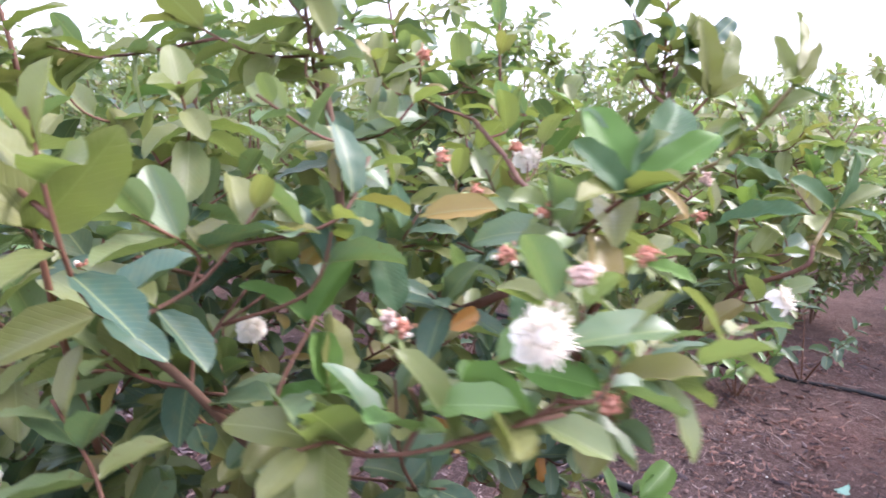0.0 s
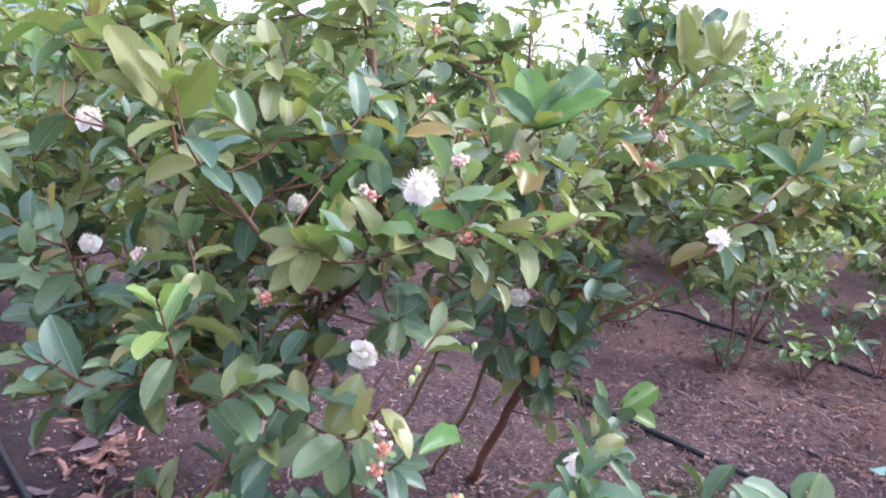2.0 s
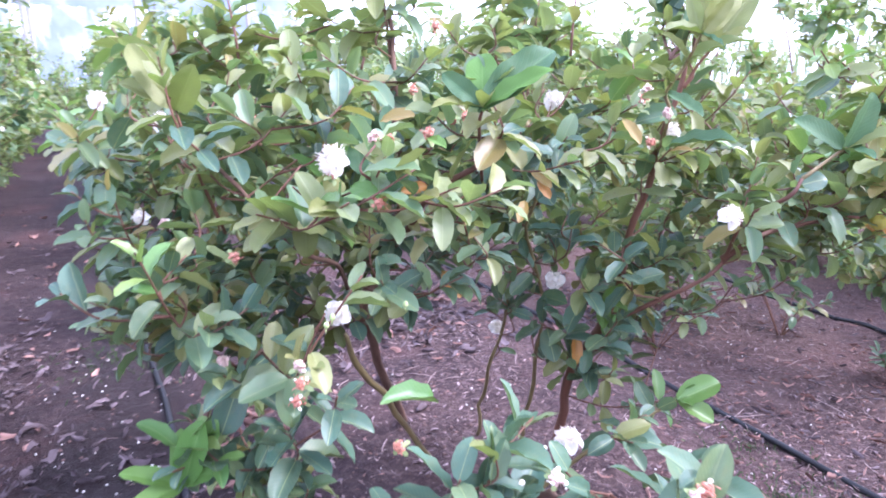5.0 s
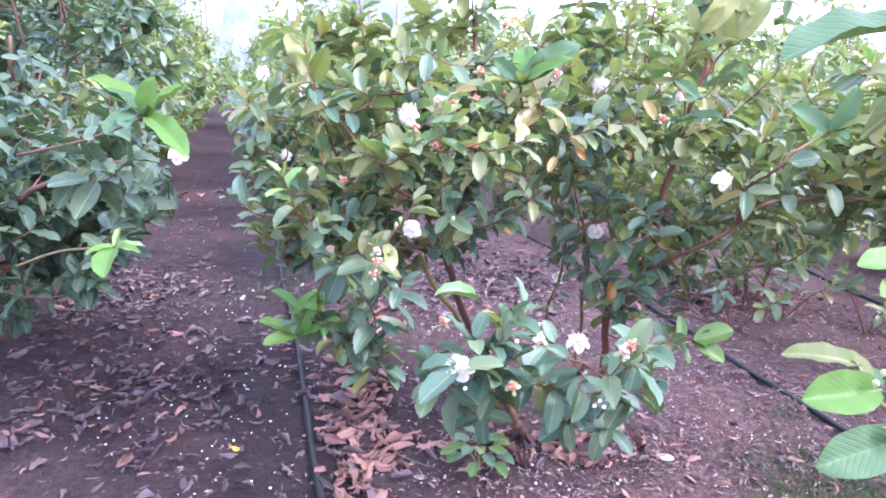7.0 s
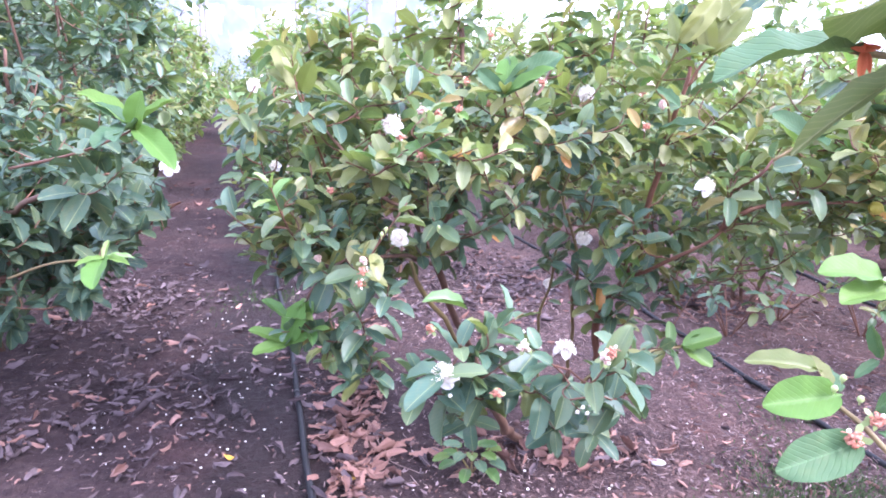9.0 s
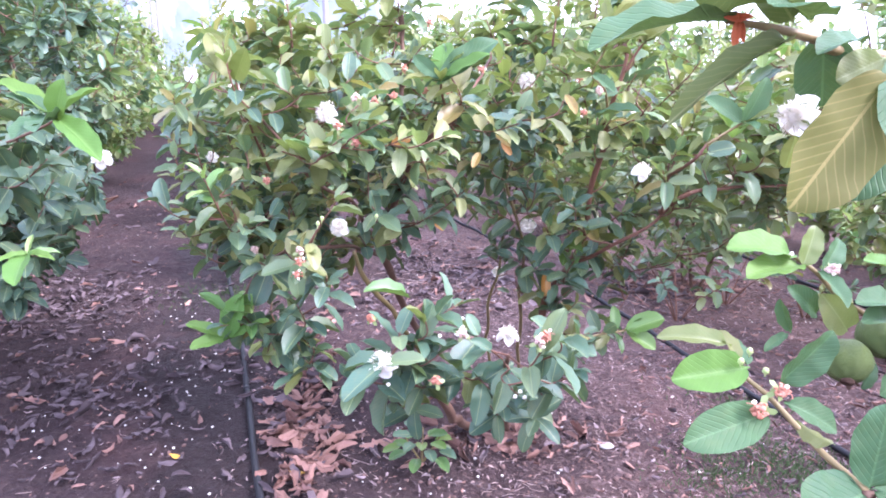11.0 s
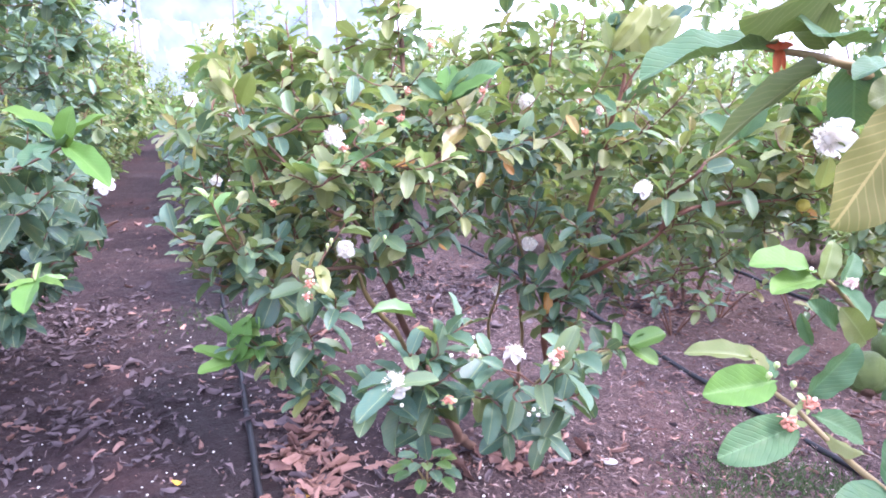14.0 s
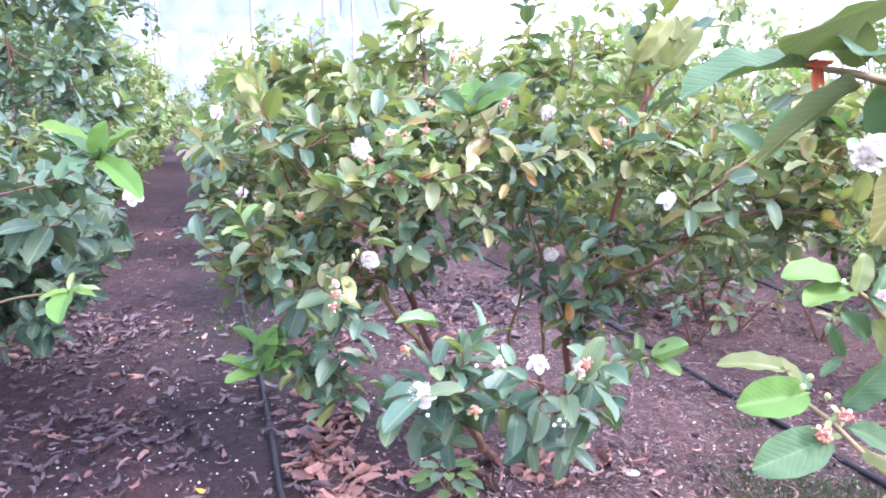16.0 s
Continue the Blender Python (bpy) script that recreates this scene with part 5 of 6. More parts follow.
# ---- the bush across the path ----
def left_bush():
    rng = random.Random(41)
    b = Vector((-1.78, 2.02, 0.0))
    stems = [
        ([b - Vector((0, 0, 0.02)), b + Vector((0.08, -0.1, 0.3)), b + Vector((0.3, -0.3, 0.55)), b + Vector((1.05, -0.95, 0.8))], 0.018, 0.005, BARK),
        ([b - Vector((0.05, 0, 0.02)), b + Vector((0.02, 0.1, 0.4)), b + Vector((0.05, 0.15, 0.8)), b + Vector((0.1, 0.1, 1.1))], 0.018, 0.005, BARK),
        ([b + Vector((0.08, -0.1, 0.3)), b + Vector((0.6, -0.25, 0.45)), b + Vector((1.0, -0.4, 0.68))], 0.0065, 0.003, RED_STEM),
    ]
    mature = [(-0.593, 1.331, 0.839), (-0.619, 1.536, 0.833), (-0.557, 1.028, 0.858), (-0.62, 1.343, 0.886), (-0.673, 1.158, 0.982), (-0.739, 1.407, 0.76), (-0.57, 1.583, 0.808)]
    dark = [(-0.665, 1.112, 0.803), (-0.714, 1.299, 0.738), (-0.697, 1.399, 0.722), (-0.708, 1.188, 0.709), (-0.686, 1.282, 0.666), (-0.695, 1.383, 0.657), (-0.737, 1.154, 0.583), (-0.676, 1.211, 0.789), (-0.668, 1.131, 0.877), (-0.612, 1.182, 0.863), (-0.747, 1.266, 0.615)]
    shoots = [(p, 0) for p in mature] + [(p, 3) for p in dark]
    shoots += filler(rng, b + Vector((0.1, -0.1, 0.72)), (0.60, 0.6, 0.38), 170, 0.32, (3, 3, 3, 0))
    shoots += filler(rng, (-1.22, 1.62, 0.66), (0.34, 0.40, 0.34), 130, 0.34, (3, 3, 3, 0))
    shoots += filler(rng, (-1.5, 1.9, 0.42), (0.42, 0.42, 0.26), 60, 0.14, (3, 3, 3, 0))
    plant = bush("guava_bush", b, stems, shoots, 13, "dense guava bush with shaded dark leaves and pale young shoots", lambda p: p.x > -0.95, 250, 0.068, 7, mats=[LEFT_SHADED, YOUNG, LEFT_SHADED, LEFT_SHADED], keep=lambda p: p.x + 0.555 * (p.y - 0.8) < -0.37)
    flower(plant, (-0.663, 1.373, 0.814), (0.2, -0.8, 0.4), 1.2, 1)
    low, high = Vector((-0.558, 0.946, 0.703)), Vector((-0.524, 1.02, 0.93))
    for root, tip, broad, mat, up in ((high, (-0.492, 1.003, 0.998), 0.95, FRESH, (0.1, -0.95, 0.2)),
            (high, (-0.451, 1.039, 0.983), 0.50, FRESH, (0, -0.35, 0.9)),
            (high, (-0.433, 0.987, 0.863), 0.75, FRESH, (0.5, -0.55, 0.7)),
            (high, (-0.598, 1.001, 0.97), 0.75, LARGE, (0, -0.35, 0.9)),
            (high, (-0.548, 0.933, 0.903), 1.10, LARGE, (-0.2, -0.8, 0.5)),
            (high, (-0.501, 0.924, 0.916), 1.00, LARGE, (-0.1, -0.8, 0.5)),
            (high, (-0.637, 1.029, 0.991), 0.55, FRESH, (0, -0.3, 0.9)),
            (high, (-0.507, 1.056, 0.928), 0.80, LARGE, (0.2, -0.6, 0.7)),
            (low, (-0.536, 0.875, 0.669), 1.05, FRESH, (0, -0.85, 0.5)),
            (low, (-0.564, 0.975, 0.731), 0.50, YOUNG, (0.2, -0.7, 0.5)),
            (low, (-0.516, 0.974, 0.699), 0.55, YOUNG, (0, -0.4, 0.9)),
            (low, (-0.595, 0.917, 0.694), 0.60, FRESH, (0, -0.5, 0.8)),
            (low, (-0.502, 0.934, 0.698), 0.50, FRESH, (0, -0.4, 0.9))):
        set_leaf(plant, root, tip, broad * 1.2, mat, up, 1, True)
    set_stem(plant, [(-0.98, 1.202, 0.564), (-0.81, 1.127, 0.63), low], 0.003, 0.002, GREEN_STEM, "twig")
    set_stem(plant, [(-0.985, 1.255, 0.81), (-0.733, 1.132, 0.865), high - Vector((0.06, -0.04, 0.02)), high], 0.0035, 0.002, RED_STEM, "twig")
    return plant


left_bush()


def sapling(at, height, count, seed, mats, label="low guava sucker shoots with fresh green leaves"):
    rng = random.Random(seed)
    base = on_ground(*at)
    plant = thing("guava_sapling", base, label, "guava plant")
    for k in range(5):
        a = k * 1.3 + seed
        top = base + Vector((math.cos(a) * height * 0.6, math.sin(a) * height * 0.6, height * rng.uniform(0.6, 1.0)))
        path = smooth_path([base - Vector((0, 0, 0.02)), base.lerp(top, 0.5) + Vector((0, 0, 0.05 * height)), top], 4)
        set_stem(plant, path[::2], 0.004, 0.0015, RED_STEM)
        leaves = []
        shoot_leaves(path, rng, 0.068, 0, max(2, count // 9), leaves)
        for m, sh, st in leaves:
            part("leaf", leaf_mesh(sh, mats[(k + st) % len(mats)]), plant, m=Matrix.Translation(-base) @ m)


sapling((1.43, 3.20), 0.34, 40, 3, [MATURE, DARK])
sapling((1.12, 2.92), 0.38, 50, 4, [DARK, MATURE])
sapling((2.16, 2.33), 0.24, 50, 6, [GRASSY, YOUNG])
sapling((2.53, 2.26), 0.36, 50, 8, [DARK, DARK])
sapling((2.68, 2.52), 0.42, 60, 9, [DARK, MATURE])
sapling((2.30, 2.75), 0.30, 50, 11, [DARK, MATURE])
sapling((1.90, 2.53), 0.13, 30, 12, [DARK, DARK])
sapling((1.75, 3.05), 0.30, 40, 7, [DARK, MATURE])


# ---- the lines of bushes over the field ----
def field_bush(seed, height, coarse, name="guava_bush", label="leafy guava bush in a planting line", tips=60, length=0.09, pairs=5, spread=0.56, mats=None, blooms=3, bare=False):
    rng = random.Random(seed)
    o = Vector((0, 0, 0))
    stems = []
    for k in range(2 if seed % 2 else 3):
        a = k * 2.4 + seed
        out = Vector((math.cos(a), math.sin(a), 0))
        stems.append(([o - Vector((0, 0, 0.08)) + out * 0.02, out * 0.09 + Vector((rng.uniform(-0.05, 0.05), rng.uniform(-0.05, 0.05), 0.3 * height)), out * 0.16 * spread * 2 + Vector((0, 0, 0.62 * height)), out * 0.28 * spread * 2 + Vector((rng.uniform(-0.08, 0.08), 0, height * rng.uniform(0.85, 1.0)))], 0.010, 0.004, BARK))
    mid = (0.68 if bare else 0.56) * height
    shoots = filler(rng, (0, 0, mid), (spread, spread, (0.34 if bare else 0.45) * height), tips, (0.36 if bare else 0.12) * height, (0, 0, 1, 2, 3, 3), 0.3)
    for k in range(7):
        a, r = rng.uniform(0, 6.28), spread * 0.75 * math.sqrt(rng.random())
        shoots.append((Vector((r * math.cos(a), r * math.sin(a), height * rng.uniform(0.98, 1.14))), rng.choice((0, 2, 2))))
    plant = bush(name, (0, 0, 0), stems, shoots, seed, label, None, 0, length, pairs, COARSE if coarse else SHAPES, "guava bushes in planting lines", open_crown=False, mats=mats or [HAZY_GREEN, YOUNG, OLIVE, HAZY_GREEN] if coarse else [HAZY_GREEN, YOUNG, OLIVE, MATURE])
    for k in range(blooms):
        a = k * 2.05 + rng.uniform(0, 0.5)
        p = Vector((spread * 0.95 * math.cos(a), spread * 0.95 * math.sin(a), mid + rng.uniform(-0.2, 0.3)))
        part("flower", FAR_FLOWER_ME, plant, "open white flower", facing(p, (math.cos(a), math.sin(a), 0.4), 1.1))
    return plant


def put_bushes():
    rng = random.Random(51)
    mid = [field_bush(61, 1.3, False, tips=220, length=0.072, pairs=6, bare=True), field_bush(62, 1.42, False, tips=230, length=0.072, pairs=6), field_bush(63, 1.3, False, tips=220, length=0.072, pairs=6, bare=True)]
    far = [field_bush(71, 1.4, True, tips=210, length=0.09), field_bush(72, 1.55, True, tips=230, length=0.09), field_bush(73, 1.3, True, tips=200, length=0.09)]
    tall = [field_bush(81, 1.95, True, tips=270, length=0.085, pairs=6, spread=0.64, mats=[DEEP, HAZY_GREEN, DEEP, DEEP], blooms=1, label="tall guava bush with upright leafy shoots")]
    used = set()
    spots = []
    for line, n in enumerate((-0.62, 0.86, 2.68, 4.0, 5.4, 6.8, 8.2)):
        for k in range(-3, 16):
            m = (1.75, 1.84, 1.40, 1.7, 1.2, 1.9, 1.5)[line] + 1.22 * k
            if n == -0.62 and k <= 0 or n == 0.86 and k <= 0:
                continue
            p = ACROSS * ((-0.86 if n == -0.62 else 0.68 if n == 0.86 and k > 1 else n) + rng.uniform(-0.08, 0.08)) + ALONG * (m + rng.uniform(-0.12, 0.12))
            if p.y < 0.3 or math.hypot(p.x, p.y) > 17:
                continue
            spots.append((p, n, k))
    for line in range(4):
        for k in range(1, 14):
            p = ACROSS * (-2.1 - 1.45 * line) + ALONG * (2.0 + 1.25 * k)
            spots.append((p, -2.1 - 1.45 * line, k))
    spots.extend(((Vector((3.45, 2.75, 0)), 4, 0), (Vector((3.1, 3.75, 0)), 4, 0)))
    for k in range(14):
        if abs(-4.5 + 0.75 * k + 0.06) < 0.8:
            continue
        spots.append((ALONG * 11.5 + ACROSS * (-4.5 + 0.75 * k) + ALONG * rng.uniform(-0.3, 0.3), 9, k))
    for k, n in enumerate((-0.45, 0.35, -0.1)):
        spots.append((ALONG * (18.5 + 1.2 * k) + ACROSS * n, 9, k))
    for p, n, k in spots:
        d = math.hypot(p.x - 0.2, p.y)
        big = n < -0.3 and k >= 2
        if d < 4.6 and not big:
            src = mid[rng.randrange(3)]
        elif big and (n < -1 or k in (2, 3)):
            src = tall[0]
        else:
            src = far[rng.randrange(3)]
        size = rng.uniform(0.86, 1.16) if n != 0.86 or k > 3 else 0.90
        at = on_ground(p.x, p.y)
        m = pose(at.x, at.y, at.z, 0, 0, rng.uniform(0, 360)) @ Matrix.Scale(size, 4)
        if src in used:
            copy_thing(src, m)
        else:
            src.matrix_basis = m
            used.add(src)
    return


put_bushes()


# ---- pipes ----
def drip_pipe(points, seed):
    rng = random.Random(seed)
    path = []
    for p, q in zip(points, points[1:]):
        p, q = Vector((*p, 0)), Vector((*q, 0))
        n = max(2, int((q - p).length / 0.12))
        for k in range(n):
            w = p.lerp(q, k / n)
            w += Vector((noise.noise((w.y * 1.1, seed, 0)) * 0.035, 0, 0))
            path.append(on_ground(w.x, w.y, 0.0085))
    v, f = tube(path, [0.0098] * len(path), 10)
    pipe = thing("drip_pipe", path[0], "thin black plastic drip irrigation pipe lying on the soil", "pipe", "drip pipes")
    part("tube", mesh_of("tube", [Vector(q) - pipe.location for q in v], f, PIPE), pipe)
    for k in range(4, len(path), 7):
        d = (path[k] - path[k - 1]).normalized()
        ev, ef = tube([path[k] - d * 0.012, path[k] + d * 0.012], [0.0112, 0.0112], 10)
        part("dripper", mesh_of("dripper", [Vector(q) - pipe.location for q in ev], ef, PIPE), pipe)


drip_pipe([(0.02, 0.55), (-0.16, 1.0), (-0.345, 1.42), (-0.70, 2.2), (-1.09, 3.09), (-3.2, 8.0), (-6.0, 14.5)], 1)
drip_pipe([(2.0, 0.2), (1.5, 1.1), (1.135, 2.14), (0.775, 3.08), (-1.0, 7.0), (-4.0, 13.6)], 2)
drip_pipe([(3.4, 0.4), (2.35, 2.6), (2.0, 3.62), (1.86, 4.04), (0.2, 7.8), (-3.0, 14.6)], 3)


# ---- fallen leaves and crumbs ----
def dry_shape(curl, fold, seed=0):
    v, f, uv = leaf_shape(6, 4, 0.5, fold, 0.0, 0.06, 0.5 * curl)
    v = v.copy()
    rng = random.Random(seed + 300)
    for row in range(len(v) // 5):
        wide = rng.uniform(0.62, 1.22)
        for c in range(5):
            v[row * 5 + c, 1] *= wide * rng.uniform(0.8, 1.15)
            v[row * 5 + c, 2] += rng.uniform(-0.045, 0.045)
    v[:, 1] += 0.05 * np.sin(5 * v[:, 0] + 3 * curl)
    v[:, 2] += curl * (v[:, 0] - 0.5) ** 2
    return v, f, uv


DRY = [dry_shape(0.4, 0.4, 1), dry_shape(-0.5, 0.5, 2), dry_shape(0.9, 0.8, 3), dry_shape(0.3, -0.4, 4), dry_shape(0.5, 1.3, 5), dry_shape(-0.4, -0.6, 6), dry_shape(1.1, 0.3, 7), dry_shape(-0.8, 1.0, 8), dry_shape(0.3, 0.6, 9)]


def damp(x, y):
    """Whether a place lies on the dark strip beside the first pipe."""
    return abs(0.914 * x + 0.407 * y - 0.11) < 0.2


def litter():
    rng = random.Random(91)
    beds = [((-0.215, 1.44), (0.06, 0.16), 46, 0.85), ((-0.285, 1.66), (0.06, 0.16), 38, 0.85), ((-0.37, 1.9), (0.07, 0.2), 32, 0.85), ((-0.50, 2.3), (0.08, 0.25), 34, 0.85), ((0.05, 1.62), (0.20, 0.18), 10, 0.85), ((0.30, 1.62), (0.15, 0.09), 30, 0.84), ((0.42, 1.68), (0.22, 0.12), 30, 0.6), ((-1.62, 2.55), (0.30, 0.36), 230, 0.06),
            ((-1.05, 1.6), (0.6, 0.5), 290, 0.15), ((-1.1, 2.3), (0.6, 0.8), 130, 0.15), ((0.0, 3.3), (0.45, 0.6), 420, 0.15), ((1.2, 3.2), (0.5, 0.35), 110, 0.5), ((1.16, 3.42), (0.30, 0.20), 150, 0.6),
            ((1.3, 2.2), (0.6, 0.5), 120, 0.6), ((0.9, 1.6), (0.4, 0.3), 60, 0.5), ((2.2, 2.6), (0.8, 0.6), 140, 0.6), ((2.0, 2.1), (0.45, 0.35), 150, 0.75), ((2.9, 2.4), (0.5, 0.4), 120, 0.7), ((1.7, 1.7), (0.3, 0.25), 60, 0.7), ((0.8, 4.2), (1.6, 0.9), 160, 0.4), ((-2.2, 4.5), (1.2, 1.8), 160, 0.4), ((2.6, 4.6), (1.0, 1.0), 140, 0.5)]
    bed = thing("leaf_litter", (0, 0, 0), "dry curled reddish and grey leaves strewn over the soil", "leaf litter")
    meshes = [[mesh_of("dry_leaf", v, f, mat, uv) for v, f, uv in DRY] for mat in (DRY_RED, DRY_GREY)]
    rest, count = [[], []], 0
    for (cx, cy), (sx, sy), n, red in beds:
        for k in range(int(n * (2.6 if cx > 0.7 else 1.7))):
            x, y = cx + rng.gauss(0, sx * 0.6), cy + rng.gauss(0, sy * 0.6)
            bits = cx > 0.7
            ln = rng.uniform(0.04, 0.08) if red > 0.8 else rng.uniform(0.02, 0.075) if cx == 1.16 else rng.uniform(0.012, 0.042) if bits else rng.uniform(0.016, 0.05) if rng.random() < 0.75 else rng.uniform(0.045, 0.075)
            a = rng.uniform(0, 6.28)
            pt = on_ground(x, y, 0.006 + 0.008 * rng.random())
            up = (rng.gauss(0, 0.6), rng.gauss(0, 0.6), 1 if rng.random() < 0.6 else -1)
            m = leaf_pose(pt, (math.cos(a), math.sin(a), rng.uniform(-0.1, 0.3)), up, ln, rng.uniform(0.15, 0.6) if bits else rng.uniform(0.4, 0.95))
            c = 0 if rng.random() < red else 1
            s = rng.randrange(9)
            if count < 300 and y < 2.1:
                part("dry_leaf", meshes[c][s], bed, m=m)
                count += 1
            else:
                rest[c].append((m, s))
    for c, mat in enumerate((DRY_RED, DRY_GREY)):
        joined_leaves("dry_leaves", rest[c], DRY, mat, bed)
    chips = []
    for k in range(1500):
        d = 1.05 + 3.2 * rng.random() ** 1.2
        a = rng.uniform(-0.72, 0.72)
        x, y = 0.2 + d * math.sin(a), -0.1 + d * math.cos(a)
        if damp(x, y) and k % 3 or x < -0.25 and k % 4:
            continue
        up = (rng.gauss(0, 0.4), rng.gauss(0, 0.4), 1)
        chips.append((leaf_pose(on_ground(x, y, 0.005), (rng.gauss(0, 1), rng.gauss(0, 1), rng.gauss(0, 0.15)), up, rng.uniform(0.010, 0.030), rng.uniform(0.25, 0.9)), rng.randrange(9)))
    joined_leaves("pale_chips", chips, DRY, CHIP, bed)
    tiny = [[], [], []]
    for k in range(14000):
        d = 1.0 + 4.5 * rng.random() ** 1.4
        a = rng.uniform(-0.75, 0.7)
        x, y = 0.2 + d * math.sin(a), -0.1 + d * math.cos(a)
        if damp(x, y) and k % 4 or 0.914 * x + 0.407 * y < 0.1 and k % 5:
            continue
        m = leaf_pose(on_ground(x, y, 0.004), (rng.gauss(0, 1), rng.gauss(0, 1), rng.gauss(0, 0.2)), (rng.gauss(0, 0.4), rng.gauss(0, 0.4), 1), rng.uniform(0.005, 0.024), rng.uniform(0.2, 0.9))
        tiny[(0, 1, 2, 2, 1)[k % 5]].append((m, k))
    for c, mat in enumerate((DRY_RED, DRY_GREY, STRAW)):
        joined_leaves("leaf_scraps", tiny[c], [leaf_shape(2, 2, 0.5, 0.3, 0.2, 0)], mat, bed)
    # fallen petals, clods and twigs
    pieces, clods, sticks = [], [], []
    for k in range(470):
        d = 1.0 + 3.6 * rng.random() ** 1.3
        a = rng.uniform(-0.72, 0.68)
        if k < 75:
            m = rng.uniform(0.9, 3.0)
            q = ACROSS * (0.05 + rng.gauss(0, 0.16)) + ALONG * m
            x, y = q.x, q.y
        else:
            x, y = 0.2 + d * math.sin(a), -0.1 + d * math.cos(a)
        v, f = blob(rng.uniform(0.0018, 0.0048), 4, 6, 0.6)
        c = on_ground(x, y, 0.003)
        pieces.append(([Vector(q) * 1.0 + c for q in v], f))
    for k in range(4500):
        d = 1.0 + 4.0 * rng.random() ** 1.3
        a = rng.uniform(-0.75, 0.7)
        c = on_ground(0.2 + d * math.sin(a), -0.1 + d * math.cos(a), 0.001)
        if 0.914 * c.x + 0.407 * c.y < 0.3 and k % 3:
            continue
        v, f = blob(rng.uniform(0.002, 0.007) * (1 if k % 14 else 1.8), 4, 6, 0.55)
        clods.append(([Vector(q) * (1 + 0.7 * noise.noise(Vector(q) * 190 + c * 40)) + c for q in v], f))
    for k in range(2600):
        if k < 150:
            x, y = rng.gauss(0.0, 0.3), rng.gauss(3.3, 0.4)
        elif k < 240:
            x, y = rng.gauss(1.25, 0.3), rng.gauss(3.3, 0.22)
        elif k < 900:
            x, y = rng.gauss(2.1, 0.5), rng.gauss(2.2, 0.35)
        else:
            d = 1.1 + 3.6 * rng.random() ** 1.2
            a = rng.uniform(-0.72, 0.72)
            if a < 0 and k % 2:
                a = -a
            x, y = 0.2 + d * math.sin(a), -0.1 + d * math.cos(a)
        if damp(x, y) and k % 3:
            continue
        t = rng.uniform(0, 6.28)
        ln = rng.uniform(0.03, 0.12) if k < 320 else rng.uniform(0.008, 0.035)
        e = Vector((math.cos(t), math.sin(t), 0)) * ln
        c = on_ground(x, y, 0.006)
        sticks.append(tube([c - e * 0.5, c + Vector((rng.gauss(0, 0.004), rng.gauss(0, 0.004), 0.004)), c + e * 0.5 + Vector((0, 0, rng.uniform(0, 0.015)))], [0.0014, 0.0018, 0.001] if k < 320 else [0.0007, 0.0010, 0.0006], 4))
    for nm, ps, mat, label in (("fallen_petals", pieces, CRUMB, "tiny pale fallen petals and stamens on the soil"), ("soil_clods", clods, PEBBLE, "small crumbly clods of red-brown soil"), ("dry_sticks", sticks, STRAW, "thin grey dry sticks on the soil")):
        v, f = merged(ps)
        ob = new(nm, mesh_of(nm, v, f, mat))
        tagged(ob, label, nm.replace("_", " "), kind="stuff")


litter()


def loose_leaf(at, turn, ln, mat, name, label):
    x, y = at
    ob = new(name, mesh_of(name, *DRY[3][:2], mat, DRY[3][2]))
    ob.matrix_basis = leaf_pose(on_ground(x, y, 0.008), (math.cos(turn), math.sin(turn), 0.05), (0.1, -0.1, 1), ln, 1.0)
    tagged(ob, label, "fallen leaf")


loose_leaf((-0.262, 1.39), 0.2, 0.06, YELLOW_LEAF, "fallen_leaf", "yellow fallen guava leaf on the soil")
loose_leaf((1.75, 1.70), 0.1, 0.07, TEAL, "fallen_leaf", "faded blue-green fallen leaf on the soil")
loose_leaf((-0.61, 1.455), 0.0, 0.035, YELLOW_LEAF, "fallen_leaf", "small yellow fallen leaf on dark soil")


def field_stone(at, size):
    v, f = blob(size, 8, 12, 0.4)
    c = on_ground(at[0], at[1], size * 0.15)
    ob = new("stone", mesh_of("stone", [Vector((q[0] * 1.5, q[1], q[2])) * (1 + 0.15 * noise.noise(Vector(q) * 60)) for q in v], f, STONE))
    ob.location = c
    tagged(ob, "small flat grey stone half sunk in soil", "stone")


field_stone((0.589, 1.635), 0.017)


def dry_stalk(points):
    """A thin bent stalk that has dropped on the soil."""
    path = smooth_path([on_ground(x, y, 0.006) for x, y in points], 6)
    n = len(path)
    ob = new("dry_stalk", mesh_of("dry_stalk", *tube(path, [0.0022 - 0.0012 * k / n for k in range(n)], 6, 0.1, random.Random(4)), STRAW))
    tagged(ob, "thin bent dry brown stalk lying on the soil", "dry stalk")


dry_stalk([(-0.242, 1.703), (-0.204, 1.59), (-0.153, 1.51), (-0.057, 1.449)])


def weeds(at, spread, count, height, seed):
    rng = random.Random(seed)
    poses = []
    for k in range(count):
        p = on_ground(at[0] + rng.gauss(0, spread), at[1] + rng.gauss(0, spread))
        poses.append((leaf_pose(p, (rng.gauss(0, 0.6), rng.gauss(0, 0.6), 0.9), (rng.gauss(0, 1), -1, 0.4), height * rng.uniform(0.5, 1.1), 0.35), k))
    ob = thing("weeds", on_ground(*at), "low patch of thin green weeds on the soil", "weeds", kind="stuff")
    joined_leaves("weed_blades", [(Matrix.Translation(-ob.location) @ m, s) for m, s in poses], [leaf_shape(3, 2, 0.4, 0.3, 0.2, 0)], GRASS, ob)


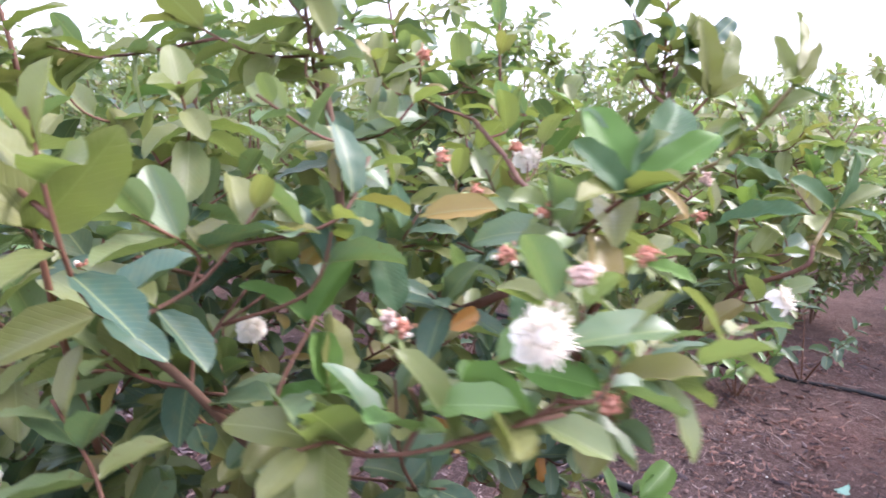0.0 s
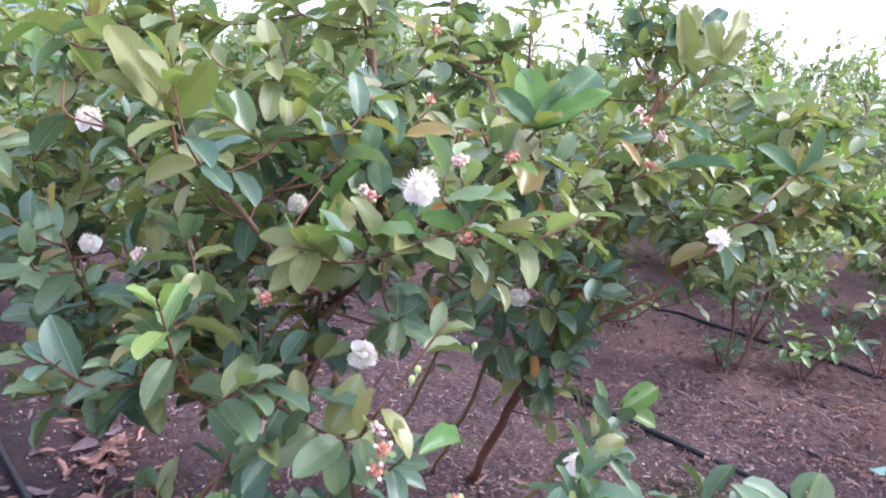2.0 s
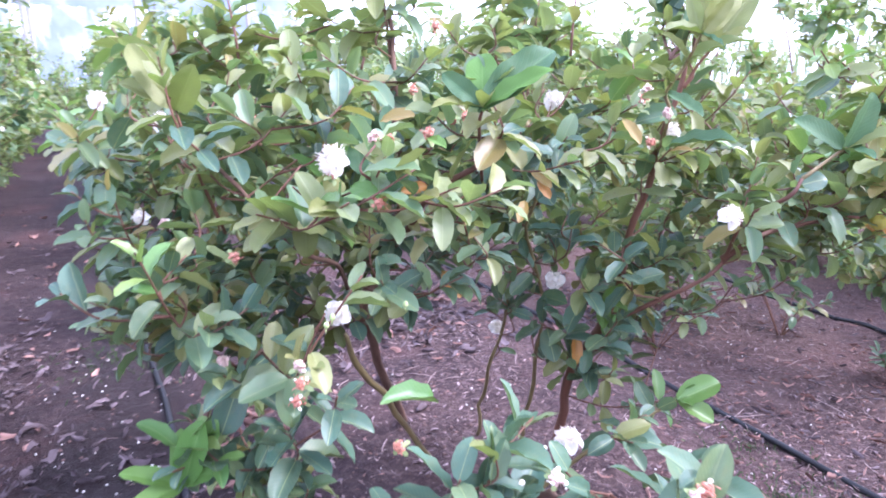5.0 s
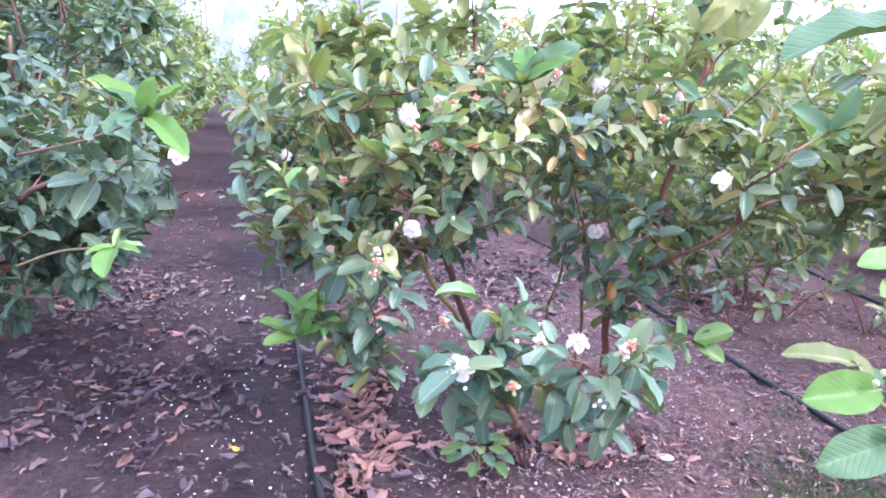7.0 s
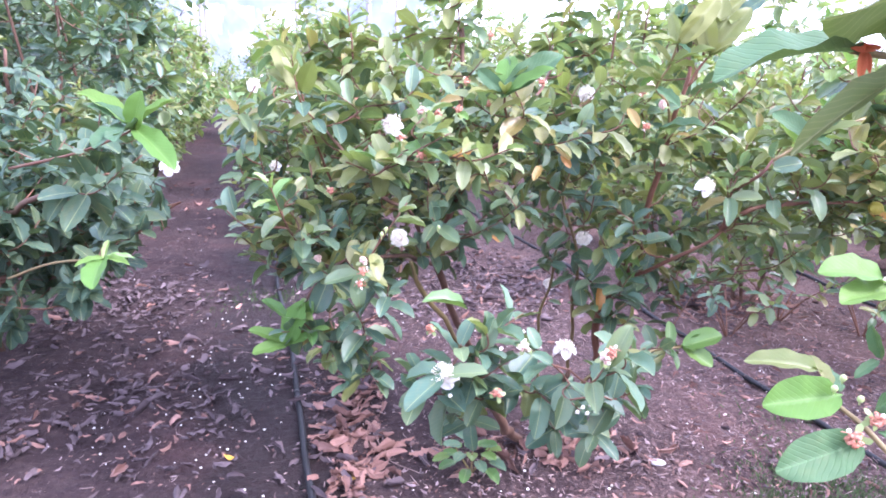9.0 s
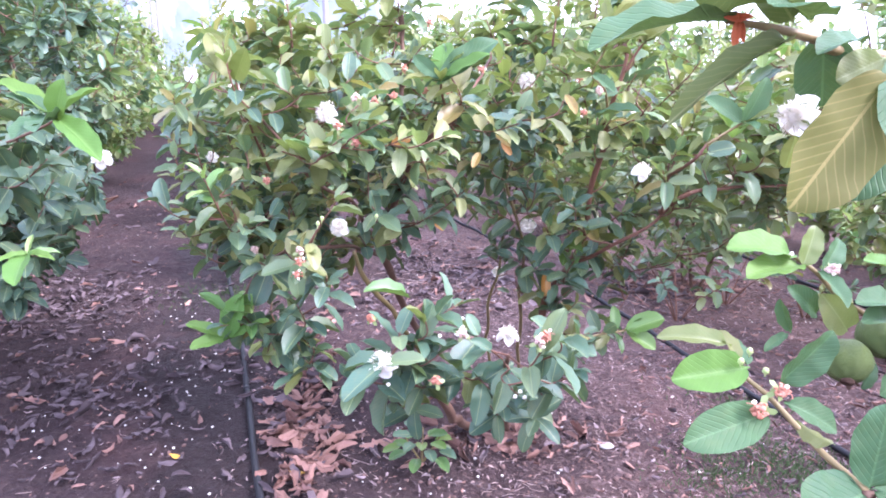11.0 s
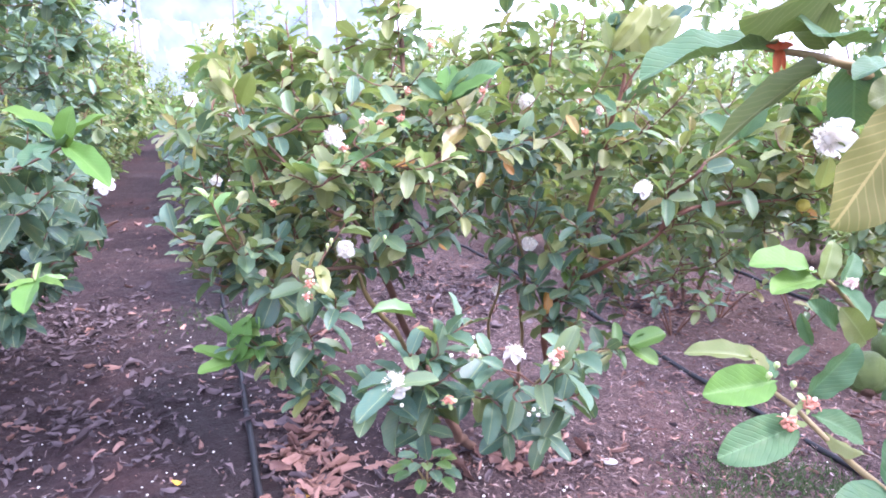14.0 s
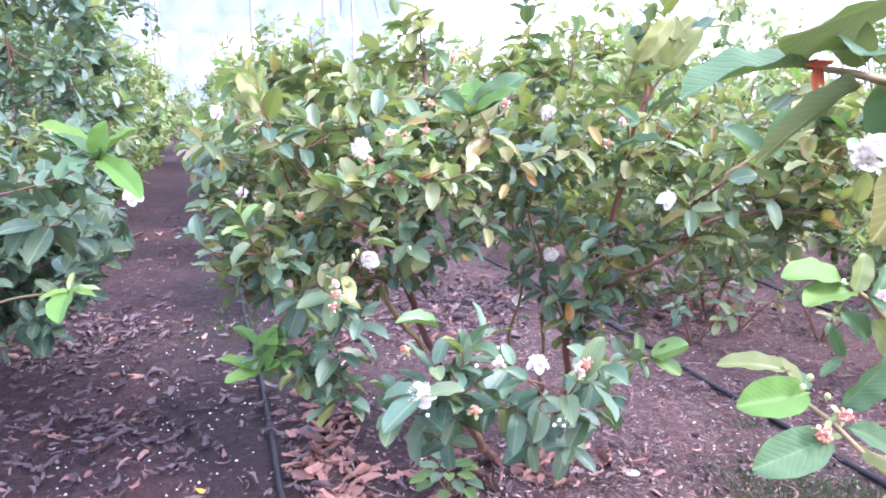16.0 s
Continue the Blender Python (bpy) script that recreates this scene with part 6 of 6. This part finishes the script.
weeds((0.98, 1.62), 0.10, 800, 0.022, 5)
weeds((0.84, 1.48), 0.07, 380, 0.018, 8)
weeds((1.17, 1.54), 0.10, 1300, 0.020, 9)
weeds((1.05, 2.0), 0.10, 160, 0.022, 6)
weeds((-1.02, 2.75), 0.12, 220, 0.03, 7)


# ---- the far side of the field ----
def maize_field():
    rng = random.Random(101)
    v, f = [], []
    for k in range(520):
        a = radians(rng.uniform(-2, 62))
        d = rng.uniform(14, 19)
        x, y = d * math.sin(a), d * math.cos(a)
        z = ground_height(x, y)
        h = rng.uniform(1.5, 2.15)
        for b in range(7):
            t = rng.uniform(0, 6.28)
            out = Vector((math.cos(t), math.sin(t), 0))
            side = Vector((-math.sin(t), math.cos(t), 0))
            z0 = z + h * (0.15 + 0.11 * b)
            ln = rng.uniform(0.35, 0.6)
            pts = [Vector((x, y, z0)), Vector((x, y, z0 + ln * 0.55)) + out * ln * 0.25, Vector((x, y, z0 + ln * 0.65)) + out * ln * 0.65]
            w = (0.022, 0.026, 0.003)
            o = len(v)
            for q, ww in zip(pts, w):
                v.extend((q - side * ww, q + side * ww))
            f.extend(((o, o + 1, o + 3, o + 2), (o + 2, o + 3, o + 5, o + 4)))
        o = len(v)
        v.extend((Vector((x - 0.012, y, z)), Vector((x + 0.012, y, z)), Vector((x + 0.006, y, z + h)), Vector((x - 0.006, y, z + h))))
        f.append((o, o + 1, o + 2, o + 3))
    ob = new("maize_crop", mesh_of("maize_crop", v, f, BLADE))
    tagged(ob, "stand of pale green maize beyond the orchard", "maize crop", kind="stuff")


maize_field()


def palm(at, height, seed):
    rng = random.Random(seed)
    base = on_ground(at[0], at[1])
    tree = thing("coconut_palm", base, "tall coconut palm with a slim grey trunk", "palm tree", "palms behind the field")
    lean = Vector((rng.uniform(-0.25, 0.25), rng.uniform(-0.2, 0.2), 0))
    path = smooth_path([Vector((0, 0, -0.1)), lean * 0.4 + Vector((0, 0, height * 0.5)), lean + Vector((0, 0, height))], 7)
    n = len(path)
    v, f = tube(path, [0.17 - 0.05 * k / n for k in range(n)], 10, 0.04, rng)
    part("trunk", mesh_of("trunk", v, f, PALM_BARK), tree)
    top = path[-1]
    for k in range(17):
        a = k * 2.4
        out = Vector((math.cos(a), math.sin(a), 0))
        side = Vector((-math.sin(a), math.cos(a), 0))
        ln = rng.uniform(2.4, 3.4)
        rise = 0.7 - 1.3 * (k / 16)
        rib = [top + out * ln * s * (1 - 0.2 * s) + Vector((0, 0, ln * (rise * s - 0.95 * s * s))) for s in [j / 14 for j in range(15)]]
        pieces = [tube(rib, [0.03 - 0.0018 * j for j in range(15)], 4)]
        for j in range(1, 15):
            for h in (-1, 1):
                for e in (0, 0.5):
                    r0 = rib[j - 1].lerp(rib[j], 1 - e)
                    tip = r0 + side * h * (0.55 - 0.02 * j) + out * 0.25 + Vector((0, 0, -0.45 - 0.2 * rng.random()))
                    pieces.append(([r0 - out * 0.03, r0 + out * 0.03, tip], [(0, 1, 2)]))
        v, f = merged(pieces)
        part("frond", mesh_of("frond", v, f, FROND), tree)


for k, (x, y) in enumerate(((-18.9, 37.9), (-25.6, 52.0), (-18.4, 52.0), (-9.4, 38.7), (-11.6, 57.0), (-29.5, 50.0))):
    palm((x, y), 13.0 + 1.6 * ((k * 5) % 4) / 3, 200 + k)


def far_trees():
    # distance haze put into the glow colour of a flat tree backdrop
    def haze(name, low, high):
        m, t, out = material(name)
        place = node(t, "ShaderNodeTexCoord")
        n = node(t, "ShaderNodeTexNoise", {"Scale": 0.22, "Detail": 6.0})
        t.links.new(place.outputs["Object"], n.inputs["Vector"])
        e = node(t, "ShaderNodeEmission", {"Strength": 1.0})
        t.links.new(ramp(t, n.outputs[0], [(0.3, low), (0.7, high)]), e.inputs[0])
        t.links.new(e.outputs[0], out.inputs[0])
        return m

    # crowns with gaps of sky between and under them, the farther ones paler and wider
    step = 0.13
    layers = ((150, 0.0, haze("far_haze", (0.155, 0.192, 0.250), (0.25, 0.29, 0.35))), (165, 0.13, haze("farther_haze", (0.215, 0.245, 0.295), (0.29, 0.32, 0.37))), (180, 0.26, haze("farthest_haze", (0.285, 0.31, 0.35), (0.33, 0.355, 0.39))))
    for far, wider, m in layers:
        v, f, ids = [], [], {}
        for j in range(96):
            el = -0.6 + step * j
            for i in range(570):
                az = -62 + step * i
                body = wider + 1.1 * noise.noise((az * 0.30, el * 0.34, 4.0)) + 0.55 * noise.noise((az * 1.1 + el * 0.25, el * 0.55, 7.0)) + 0.3 * noise.noise((az * 3.4 + el * 0.8, el * 1.1, 1.0))
                if el < 1.5:
                    body += 1.5 - 0.6 * el
                elif el < 5.2:
                    body -= 0.16 if az < -16.5 else -0.35
                else:
                    body += 0.16 + 0.12 * (el - 5.2)
                body -= max(0.0, az + 9.5) * 0.55
                if body < 0:
                    continue
                quad = []
                for a, b in ((i, j), (i + 1, j), (i + 1, j + 1), (i, j + 1)):
                    if (a, b) not in ids:
                        ids[(a, b)] = len(v)
                        az2, el2 = radians(-62 + step * a), radians(-0.6 + step * b)
                        v.append((far * math.sin(az2), far * math.cos(az2), 1.0 + far * math.tan(el2)))
                    quad.append(ids[(a, b)])
                f.append(tuple(quad))
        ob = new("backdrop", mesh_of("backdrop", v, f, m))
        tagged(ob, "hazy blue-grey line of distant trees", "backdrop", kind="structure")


far_trees()
